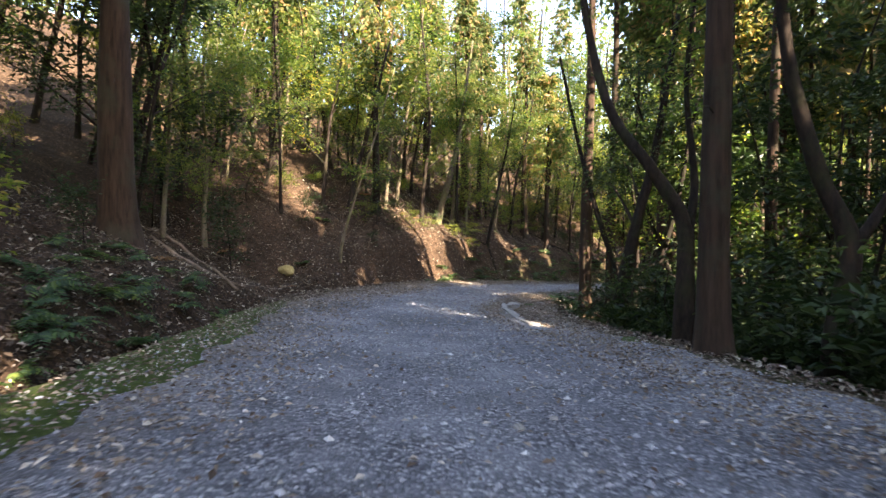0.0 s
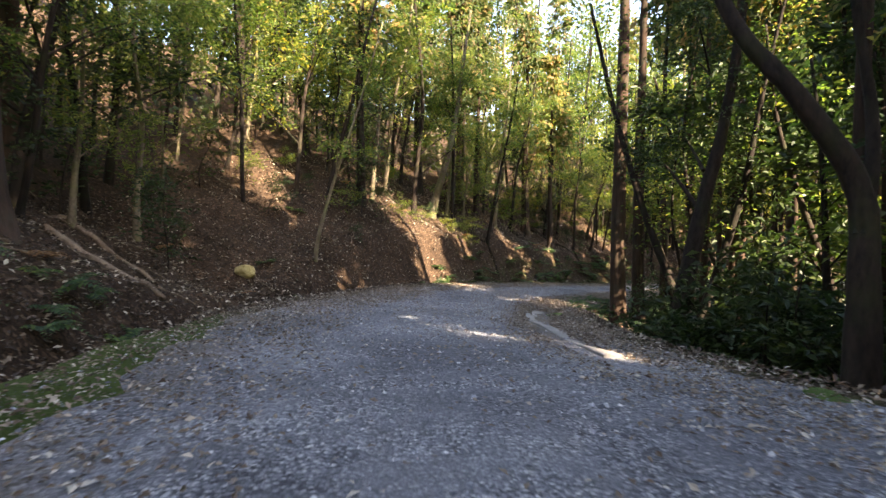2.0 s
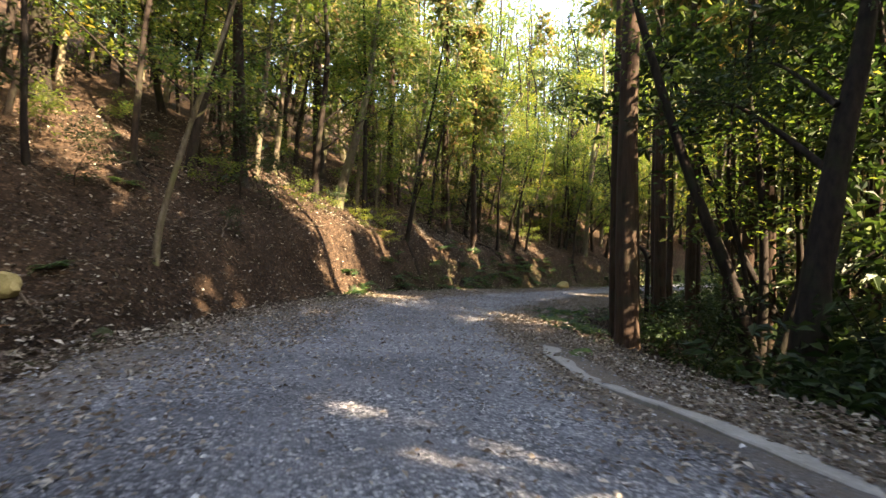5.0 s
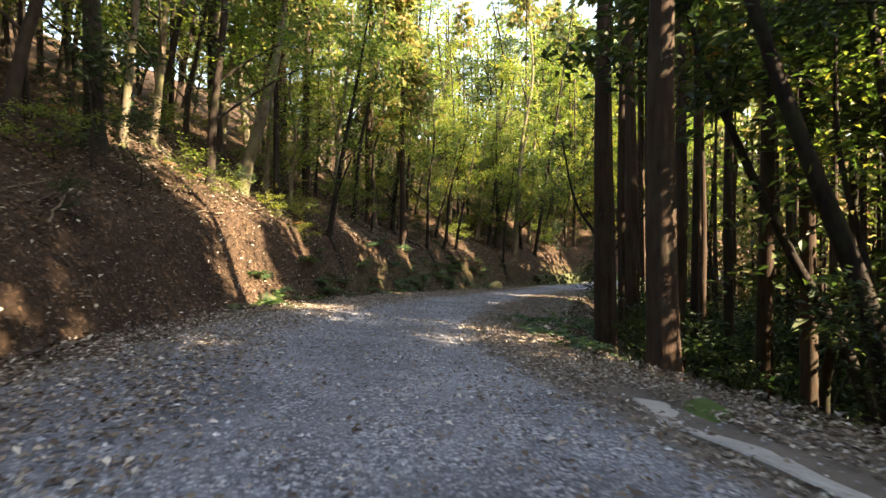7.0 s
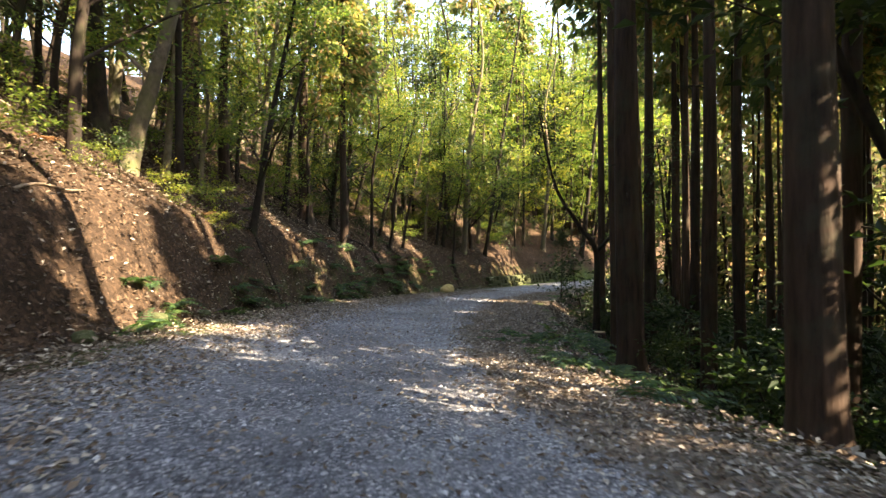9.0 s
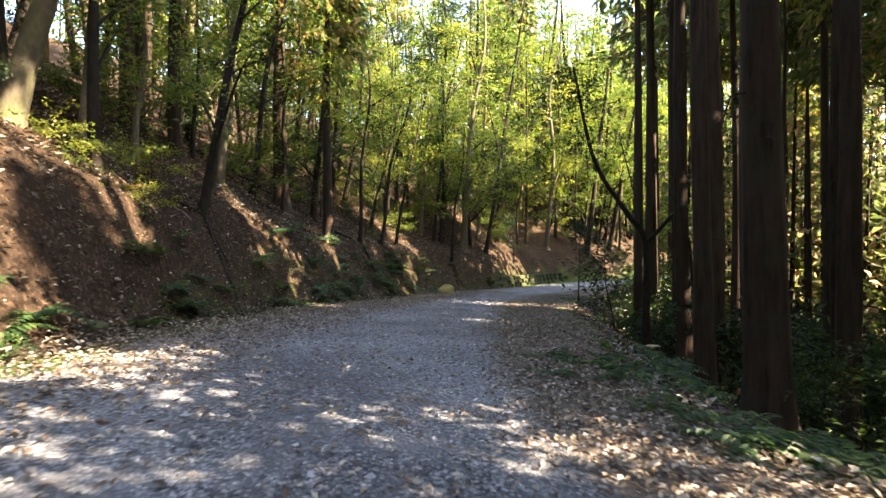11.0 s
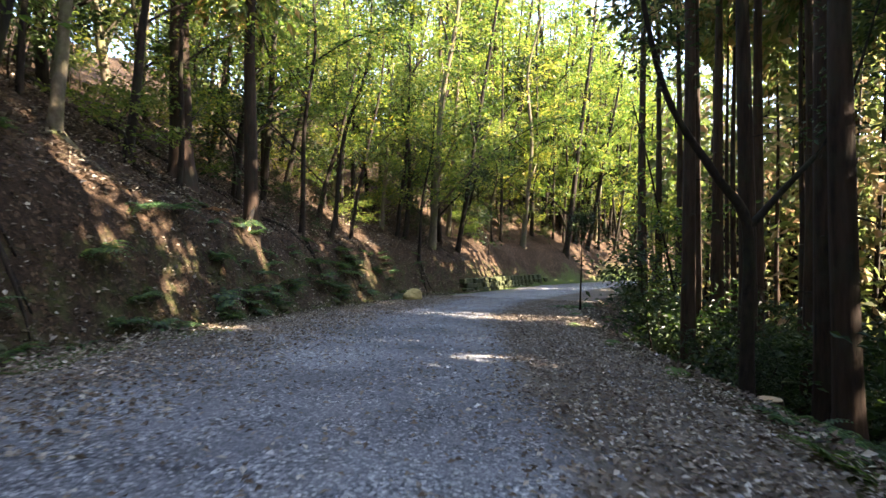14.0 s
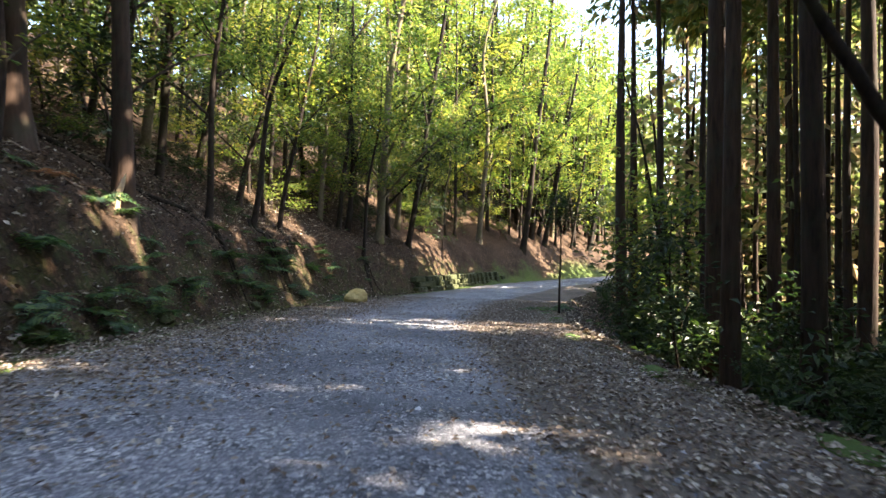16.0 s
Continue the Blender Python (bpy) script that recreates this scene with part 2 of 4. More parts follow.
# ---- the lie of the land ----
# Left edge and right edge of the road, station by station: x, y, z.
STATIONS = [
    ((-2.9, -26, 1.6), (4.2, -26, 1.5)), ((-3.0, -12, 0.75), (4.2, -12, 0.7)), ((-3.2, 0, 0.1), (4.3, 0, 0.05)),
    ((-3.9, 7, -0.3), (4.3, 8, -0.48)), ((-4.6, 13.5, -0.5), (3.8, 12.9, -0.86)), ((-4.4, 18, -0.62), (3.7, 16.5, -1.06)),
    ((-3.6, 21.1, -0.74), (4.2, 20.2, -1.28)), ((-2.6, 25.3, -0.88), (4.8, 24, -1.5)), ((-1.2, 29.1, -1.03), (5.6, 27.5, -1.68)),
    ((0.4, 32.6, -1.24), (6.8, 30, -1.82)), ((2.2, 36.4, -1.46), (9.0, 33.1, -2.03)), ((4.3, 40.5, -1.7), (11.2, 35.6, -2.18)),
    ((7.4, 44.7, -1.97), (14.2, 39.6, -2.4)), ((11.5, 50.5, -2.4), (17.6, 44, -2.62)), ((16.5, 56, -2.75), (21.6, 48, -2.9)),
    ((22, 60.5, -3.0), (26, 51.8, -3.08)), ((30, 65, -3.2), (33, 56, -3.2)), ((42, 70, -3.3), (44, 61, -3.3)),
    ((80, 80, -3.8), (81, 71, -3.8)), ((160, 95, -5), (161, 86, -5)),
]


def spline(points, per):
    """A smooth line through the points, per steps between two of them."""
    p = np.array(points, float)
    p = np.vstack([2 * p[0] - p[1], p, 2 * p[-1] - p[-2]])
    t = np.linspace(0, 1, per, endpoint=False)[:, None]
    out = []
    for a, b, c, d in zip(p, p[1:], p[2:], p[3:]):
        out.append(0.5 * (2 * b + (c - a) * t + (2 * a - 5 * b + 4 * c - d) * t**2 + (3 * b - a - 3 * c + d) * t**3))
    return np.vstack(out + [p[-2:-1]])


LEFT = spline([a for a, b in STATIONS], 24)
RIGHT = spline([b for a, b in STATIONS], 24)
CENTRE = (LEFT + RIGHT) / 2
_ahead = np.gradient(CENTRE[:, :2], axis=0)
_ahead /= np.linalg.norm(_ahead, axis=1)[:, None]
ACROSS = np.stack([_ahead[:, 1], -_ahead[:, 0]], 1)
HALF = 0.5 * np.abs(((RIGHT - LEFT)[:, :2] * ACROSS).sum(1))
ALONG = np.concatenate([[0], np.cumsum(np.linalg.norm(np.diff(CENTRE[:, :2], axis=0), axis=1))])
ALONG -= np.interp(0, CENTRE[:, 1], ALONG)


def smooth(a, b, x):
    t = np.clip((x - a) / (b - a), 0, 1)
    return t * t * (3 - 2 * t)


def waves(x, y, seed, scale):
    """Cheap uneven relief between -1 and 1."""
    r = np.random.RandomState(seed)
    out = np.zeros_like(x)
    for n in range(7):
        a, k = r.uniform(0, 2 * np.pi), (0.6 + 0.35 * n) / scale
        out += np.sin(k * (x * np.cos(a) + y * np.sin(a)) * 2 * np.pi + r.uniform(0, 6.3)) / (1 + 0.45 * n)
    return out / 3.2


def local(x, y):
    """Station index and lateral place (right is positive) of points of the plan."""
    x, y = np.atleast_1d(np.asarray(x, float)), np.atleast_1d(np.asarray(y, float))
    best, far = np.zeros(len(x), int), np.full(len(x), 1e18)
    for i0 in range(0, len(x), 4000):
        d2 = (x[i0:i0 + 4000, None] - CENTRE[None, :, 0]) ** 2 + (y[i0:i0 + 4000, None] - CENTRE[None, :, 1]) ** 2
        best[i0:i0 + 4000] = d2.argmin(1)
    u = (x - CENTRE[best, 0]) * ACROSS[best, 0] + (y - CENTRE[best, 1]) * ACROSS[best, 1]
    far = np.hypot(x - CENTRE[best, 0], y - CENTRE[best, 1])
    u = np.where(np.abs(u) < far * 0.9, np.sign(u + 1e-9) * far, u)
    return best, u


def height(x, y, relief=True):
    x, y = np.atleast_1d(np.asarray(x, float)), np.atleast_1d(np.asarray(y, float))
    i, u = local(x, y)
    w, s = HALF[i], ALONG[i]
    zl, zr = LEFT[i, 2], RIGHT[i, 2]
    f = np.clip((u + w) / (2 * w), 0, 1)
    road = zl + (zr - zl) * f + 0.05 * np.sin(np.pi * f)
    d = np.maximum(-u - w, 0)
    late = smooth(20, 33, s)
    ditch = -0.6 * smooth(0.1, 0.6, d)
    early = ditch + (0.6 + 0.55) * smooth(1.0, 2.4, d) + 0.55 * np.maximum(d - 2.0, 0) - 0.17 * np.maximum(d - 6.0, 0)
    gully = np.exp(-(((s - 20.5) / 3.6) ** 2)) * smooth(0.8, 3.5, d) * (1 - smooth(6, 11, d))
    early = early - 1.3 * gully
    foot = 1.05 - 0.55 * smooth(36, 46, s)
    cut = -0.12 * smooth(0, 0.3, d) + 0.12 * smooth(0.3, foot, d) + 2.5 * smooth(foot - 0.2, foot + 1.2, d) + 0.72 * np.maximum(d - foot - 0.9, 0) - 0.22 * np.maximum(d - 8.0, 0)
    bank = early * (1 - late) + cut * late
    bank = np.where(bank > 22, 22 + 8 * (1 - np.exp(-(bank - 22) / 25)), bank)
    e = np.maximum(u - w, 0)
    drop = 0.1 * smooth(0, 0.4, e) + 0.55 * np.maximum(e - 0.3, 0)
    drop = np.where(drop > 3.2, 3.2 + (drop - 3.2) * 0.4, drop)
    drop = np.where(drop > 8, 8 + 3 * (1 - np.exp(-(drop - 8) / 12)), drop)
    drop = drop - 11 * smooth(40, 100, e)
    z = road + bank - drop
    if relief:
        off = smooth(0.2, 1.6, d + e)
        z = z + off * (0.14 * waves(x, y, 3, 3.1) + 0.06 * waves(x, y, 5, 0.9)) + 0.012 * waves(x, y, 9, 1.7)
        z = z + 0.09 * smooth(0.7, 1.4, d) * (1 - smooth(4, 8, d)) * late * (waves(x, y, 15, 2.3) + 0.6 * waves(x, y, 16, 0.8))
        z = z + smooth(8, 25, d + e) * 0.5 * waves(x, y, 11, 14)
    return z


def h1(x, y):
    return float(height(x, y)[0])


def edge_point(s, d, right=False):
    """A place of the plan at station s, d metres outside the road's left (or right) edge."""
    i = int(np.abs(ALONG - s).argmin())
    u = HALF[i] + d if right else -HALF[i] - d
    return CENTRE[i, 0] + ACROSS[i, 0] * u, CENTRE[i, 1] + ACROSS[i, 1] * u


# ---- mesh helpers ----
def mesh_of(name, verts, faces, mat, flat=False):
    me = bpy.data.meshes.new(name)
    me.from_pydata(np.asarray(verts).tolist(), [], faces.tolist() if isinstance(faces, np.ndarray) else faces)
    me.materials.append(mat)
    if not flat:
        me.polygons.foreach_set("use_smooth", np.ones(len(me.polygons), bool))
    me.update()
    return me


def part_mesh(name, me, parent, label=""):
    ob = new(name, me)
    ob.parent = parent
    return tagged(ob, label)


def tube(path, radii, sides=8, rng=None, rough=0.0, close=True):
    """A tapering tube along a path; rough: how uneven its skin is, as a share of its radius."""
    path, radii = np.asarray(path, float), np.asarray(radii, float)
    t = np.gradient(path, axis=0)
    t /= np.linalg.norm(t, axis=1)[:, None] + 1e-9
    ref = np.where(np.abs(t[:, 2:3]) > 0.8, np.array([[1.0, 0, 0]]), np.array([[0, 0, 1.0]]))
    a = np.cross(t, ref)
    a /= np.linalg.norm(a, axis=1)[:, None]
    b = np.cross(t, a)
    ang = np.arange(sides) / sides * 2 * np.pi
    r = radii[:, None] * (1 + (rng.uniform(-rough, rough, (len(path), sides)) if rng is not None and rough else 0))
    v = path[:, None] + r[..., None] * (np.cos(ang)[None, :, None] * a[:, None] + np.sin(ang)[None, :, None] * b[:, None])
    n = len(path)
    f = []
    for i in range(n - 1):
        for j in range(sides):
            k = (j + 1) % sides
            f.append((i * sides + j, i * sides + k, (i + 1) * sides + k, (i + 1) * sides + j))
    if close:
        f += [tuple(range(sides)), tuple(range((n - 1) * sides, n * sides))]
    return v.reshape(-1, 3), f


def joined(pieces):
    verts, faces, at = [], [], 0
    for v, f in pieces:
        verts.append(v)
        faces += [tuple(i + at for i in face) for face in f]
        at += len(v)
    return np.vstack(verts), faces


def leaf_quads(base, way, size, rng, ratio=0.42, flat=0.6, fold=0.12, droop=0.12):
    """Leaf blades: base points, ways in which they grow, lengths. flat: how level the blades lie."""
    n = len(base)
    way = way / (np.linalg.norm(way, axis=1)[:, None] + 1e-9)
    side = np.cross(way, np.array([0, 0, 1.0])) * flat + rng.normal(0, 1, (n, 3)) * (1 - flat)
    side -= way * (side * way).sum(1)[:, None]
    side /= np.linalg.norm(side, axis=1)[:, None] + 1e-9
    up = np.cross(side, way)
    size = size[:, None]
    tip = base + way * size - np.array([0, 0, 1.0]) * size * droop
    mid = base + way * size * 0.5
    v = np.stack([base, mid + side * size * ratio * 0.5 + up * size * fold, tip, mid - side * size * ratio * 0.5 + up * size * fold], 1)
    return v.reshape(-1, 3), np.arange(4 * n).reshape(n, 4)

# ---- the ground, one sheet to the horizon ----
def spaced(lo, hi, step, out, grow=1.28):
    core = list(np.arange(lo, hi + step / 2, step))
    a, s = hi, step
    while a < out:
        s *= grow
        a += s
        core.append(a)
    a, s = lo, step
    while a > -out:
        s *= grow
        a -= s
        core.insert(0, a)
    return np.array(core)


def build_ground():
    gx, gy = spaced(-13, 33, 0.3, 700), spaced(-3, 66, 0.3, 700)
    X, Y = np.meshgrid(gx, gy)
    x, y = X.ravel(), Y.ravel()
    z = height(x, y)
    i, u = local(x, y)
    over = np.abs(u) - HALF[i]
    z = z - 0.1 * (1 - smooth(-0.9, -0.25, over))
    nx, ny = len(gx), len(gy)
    q = np.arange(nx * ny).reshape(ny, nx)
    faces = np.stack([q[:-1, :-1], q[:-1, 1:], q[1:, 1:], q[1:, :-1]], -1).reshape(-1, 4)
    me = mesh_of("ground", np.stack([x, y, z], 1), faces, GROUND_MAT)
    d = np.maximum(-u - HALF[i], 0)
    e = np.maximum(u - HALF[i], 0)
    s = ALONG[i]
    left = (u < 0) * (1 - smooth(0.1, 0.6, d)) * (0.3 + 0.5 * (1 - smooth(12, 18, s)) + 0.45 * smooth(26, 34, s))
    damp = (u < 0) * smooth(0.2, 0.6, d) * (1 - smooth(1.0, 2.4, d)) * (0.12 + 0.24 * smooth(32, 40, s))
    right = (u > 0) * (1 - smooth(0.2, 1.0, e)) * 0.38
    at = me.attributes.new("moss", "FLOAT", "POINT")
    at.data.foreach_set("value", (left + damp + right).astype(np.float32))
    ob = new("ground", me)
    tagged(ob, "brown forest soil with leaf litter and mossy verges", "ground", kind="structure")


def build_road():
    ss = np.arange(ALONG[2] + 1, 120, 0.22)
    lat = np.linspace(-1, 1, 41)
    idx = np.interp(ss, ALONG, np.arange(len(ALONG)))
    k = np.arange(len(ALONG))
    c = np.stack([np.interp(idx, k, CENTRE[:, n]) for n in range(2)], 1)
    a = np.stack([np.interp(idx, k, ACROSS[:, n]) for n in range(2)], 1)
    w = np.interp(idx, k, HALF)
    wl = w - 0.2 - 0.6 * (1 - smooth(10, 17, ss)) + 0.13 * np.sin(ss * 1.7) + 0.1 * np.sin(ss * 4.1)
    wr = w - 0.1 + 0.14 * np.sin(ss * 1.3 + 2) + 0.09 * np.sin(ss * 3.7)
    half = np.where(lat[None] < 0, wl[:, None], wr[:, None]) * lat[None]
    P = c[:, None] + a[:, None] * half[..., None]
    x, y = P[..., 0].ravel(), P[..., 1].ravel()
    z = height(x, y)
    u = half.ravel()
    rut = np.exp(-(((u + 0.75) / 0.3) ** 2)) + np.exp(-(((u - 0.85) / 0.3) ** 2))
    lift = 0.02 - 0.14 * smooth(0.93, 1.0, np.abs(np.tile(lat, len(ss)))) - 0.015 * rut
    z = z + lift
    n, m = len(ss), len(lat)
    q = np.arange(n * m).reshape(n, m)
    faces = np.stack([q[:-1, :-1], q[:-1, 1:], q[1:, 1:], q[1:, :-1]], -1).reshape(-1, 4)
    me = mesh_of("road", np.stack([x, y, z], 1), faces, ROAD_MAT)
    earth = 0.75 * smooth(1.0, 2.2, u) * (0.1 + 0.9 * smooth(8, 20, np.repeat(ss, m))) + 0.4 * smooth(1.5, 3.0, -u)
    at = me.attributes.new("earth", "FLOAT", "POINT")
    at.data.foreach_set("value", earth.astype(np.float32))
    tagged(new("road", me), "grey crushed-stone forest road with dusty wheel tracks", "road", kind="structure")


build_ground()
build_road()


# ---- trees ----
def crown_leaves(limbs, rng, count, reach, size, start=0.35, flat=0.65, ratio=0.42):
    """Twigs round the limbs and leaves along the twigs. limbs: paths."""
    twigs, base, way = [], [], []
    per = 12
    for _ in range(count // per):
        path = limbs[rng.randint(len(limbs))]
        f = start + (1 - start) * rng.rand() ** 0.8
        at = f * (len(path) - 1)
        k = min(int(at), len(path) - 2)
        p = path[k] + (path[k + 1] - path[k]) * (at - k)
        a = rng.uniform(0, 2 * np.pi)
        out = np.array([np.cos(a), np.sin(a), rng.uniform(-0.25, 0.55)])
        length = reach * rng.uniform(0.35, 1.0)
        tip = p + out * length
        if rng.rand() < 0.1:
            twigs.append(tube(np.array([p, (p + tip) / 2 + [0, 0, 0.08 * length], tip]), [0.014, 0.009, 0.004], 3, close=False))
        for j in range(per):
            g = 0.3 + 0.75 * (j + rng.rand()) / per
            b = p + (tip - p) * g + rng.normal(0, 0.16 * reach ** 0.5, 3) * [1, 1, 0.55]
            base.append(b)
            way.append(out * 0.7 + rng.normal(0, 0.7, 3) * [1, 1, 0.5])
    base, way = np.array(base), np.array(way)
    return leaf_quads(base, way, rng.uniform(size * 0.65, size * 1.3, len(base)), rng, ratio, flat), twigs


def broadleaf(name, stem, radius, limbs, leaf_mat, bark_mat, rng, leaves=3600, reach=1.3, size=0.15, start=0.35, label="", category="tree", sides=9, own_start=0.5, limb_steps=5, limb_sides=7):
    """A tree from a stem line and limb lines (all from its foot at the origin)."""
    tree = new(name)
    path = spline(np.array(stem, float), 6)
    n = len(path)
    h = np.linspace(0, 1, n)
    r = radius * (1 - 0.75 * h) * (1 + 0.55 * np.exp(-h * 22))
    tv = tube(path, r, sides, rng, 0.07)
    part_mesh("trunk", mesh_of("trunk", *tv, bark_mat), tree)
    lines = [path[int(n * own_start):]]
    for line, lr in limbs:
        lp = spline(np.array(line, float), limb_steps)
        lines.append(lp)
        m = len(lp)
        part_mesh("limb", mesh_of("limb", *tube(lp, lr * (1 - 0.8 * np.linspace(0, 1, m)), limb_sides, rng, 0.06), bark_mat), tree)
    (lv, lf), twigs = crown_leaves(lines, rng, leaves, reach, size, start)
    if twigs:
        tagged(part_mesh("twig_spray", mesh_of("twig_spray", *joined(twigs), bark_mat), tree), kind="stuff")
    part_mesh("crown", mesh_of("crown", lv, lf, leaf_mat, flat=True), tree)
    return tagged(tree, label, category)


def random_limbs(path, rng, count, radius, length, low=0.35):
    out = []
    for _ in range(count):
        f = rng.uniform(low, 0.9)
        p = path[int(f * (len(path) - 1))]
        a = rng.uniform(0, 2 * np.pi)
        ln = length * (1.2 - f) * rng.uniform(0.7, 1.2)
        d = np.array([np.cos(a), np.sin(a), 0.0])
        out.append(([p, p + d * ln * 0.35 + [0, 0, ln * 0.3], p + d * ln * 0.7 + [0, 0, ln * 0.55], p + d * ln + [0, 0, ln * 0.65]], radius * (1.05 - f) * 0.6))
    return out


def cedar(h, radius, rng, crown_from=0.5, foliage=2600, label="", lean=(0, 0), bark_mat=None, stubs=10, leaf=(0.24, 0.55), sides=12):
    tree = new("cedar_tree")
    n = 16
    f = np.linspace(0, 1, n) ** 1.25
    path = np.stack([lean[0] * f * h + 0.05 * np.sin(f * 9 + rng.rand() * 6), lean[1] * f * h + 0.05 * np.cos(f * 8 + rng.rand() * 6), f * h - 0.5 * (f < 0.001)], 1)
    r = radius * (1 - 0.88 * f) * (1 + 0.6 * np.exp(-f * h / 0.35))
    part_mesh("trunk", mesh_of("trunk", *tube(path, r, sides, rng, 0.05), bark_mat or CEDAR_BARK), tree)
    sticks = []
    for _ in range(stubs):
        g = rng.uniform(0.12, crown_from + 0.1)
        p = np.array([np.interp(g, f, path[:, k]) for k in range(3)])
        a = rng.uniform(0, 2 * np.pi)
        ln = rng.uniform(0.15, 0.9)
        d = np.array([np.cos(a), np.sin(a), rng.uniform(-0.4, 0.2)])
        sticks.append(tube(np.array([p, p + d * ln * 0.6, p + d * ln + [0, 0, -0.1 * ln]]), [0.02, 0.014, 0.006], 4, close=False))
    base, way = [], []
    for _ in range(foliage // 14):
        g = crown_from + (0.99 - crown_from) * rng.rand() ** 0.9
        p = np.array([np.interp(g, f, path[:, k]) for k in range(3)])
        a = rng.uniform(0, 2 * np.pi)
        ln = (0.5 + 2.1 * (1 - (g - crown_from) / (1 - crown_from + 0.01)) ** 0.8) * rng.uniform(0.6, 1.1) * min(1, h / 14)
        d = np.array([np.cos(a), np.sin(a), rng.uniform(-0.25, 0.25)])
        tip = p + d * ln
        if rng.rand() < 0.25:
            sticks.append(tube(np.array([p, p + d * ln * 0.5 + [0, 0, 0.05], tip]), [0.022, 0.014, 0.005], 3, close=False))
        for j in range(14):
            e = 0.25 + 0.8 * rng.rand()
            b = p + (tip - p) * e + rng.normal(0, 0.13, 3)
            base.append(b)
            way.append(d * 0.6 + rng.normal(0, 0.5, 3) + [0, 0, -0.45])
    base, way = np.array(base), np.array(way)
    lv, lf = leaf_quads(base, way, rng.uniform(*leaf, len(base)), rng, 0.42, 0.4)
    if sticks:
        tagged(part_mesh("branch_spray", mesh_of("branch_spray", *joined(sticks), DARK_BARK), tree), kind="stuff")
    part_mesh("crown", mesh_of("crown", lv, lf, NEEDLES, flat=True), tree)
    return tagged(tree, label or "tall straight cedar with fibrous brown bark", "tree")


def plant_at(tree, x, y, turn=0.0, scale=1.0, sink=0.12):
    z = h1(x, y) - sink
    tree.matrix_basis = Matrix.Translation((x, y, z)) @ Matrix.Rotation(turn, 4, "Z") @ Matrix.Diagonal((scale, scale, scale, 1))
    return tree


TAKEN = []  # where trees stand: x, y, clear distance
# Gaps in the wood on the sunny side: x, y of the sunlit spot, half width, length
GAPS = [(-1.0, 35.4, 2.7, 48), (5.3, 45.2, 1.0, 46), (31.0, 68.0, 1.6, 50)]


def in_gap(x, y, d):
    for gx, gy, half, long in GAPS:
        a = (x - gx) * math.cos(_a) + (y - gy) * math.sin(_a)
        b = abs((y - gy) * math.cos(_a) - (x - gx) * math.sin(_a))
        if 3 < a < long and b < half:
            return True
    return False


def stand(x, y, clear):
    if any((x - a) ** 2 + (y - b) ** 2 < (clear + c) ** 2 for a, b, c in TAKEN):
        return False
    TAKEN.append((x, y, clear))
    return True


# Cedars by the road's right edge and on the slope below it: x, y, trunk radius, height
CEDARS = [
    (4.35, 9.0, 0.25, 19), (9.2, 30.8, 0.3, 22), (6.5, 25.5, 0.3, 22), (20.7, 42.7, 0.3, 21), (13.3, 34.6, 0.3, 22),
    (19.0, 40.1, 0.25, 20), (18.3, 41.2, 0.2, 20), (29.5, 51.4, 0.28, 21), (33.8, 53.6, 0.26, 21), (17.3, 37.5, 0.27, 21),
    (11.4, 33.4, 0.2, 19), (12.6, 31.4, 0.22, 20), (13.9, 35.8, 0.2, 20),
    (22.6, 40.2, 0.24, 20), (25.2, 44.6, 0.26, 21), (17.6, 34.0, 0.22, 20), (10.6, 18.2, 0.24, 20), (17.4, 27.0, 0.23, 20),
]
for n, (x, y, r, h) in enumerate(CEDARS):
    rng = np.random.RandomState(100 + n)
    plant_at(cedar(h + 4, r, rng, 0.64, 1500, leaf=(0.35, 0.75)), x, y, sink=0.15)
    TAKEN.append((x, y, 0.5))

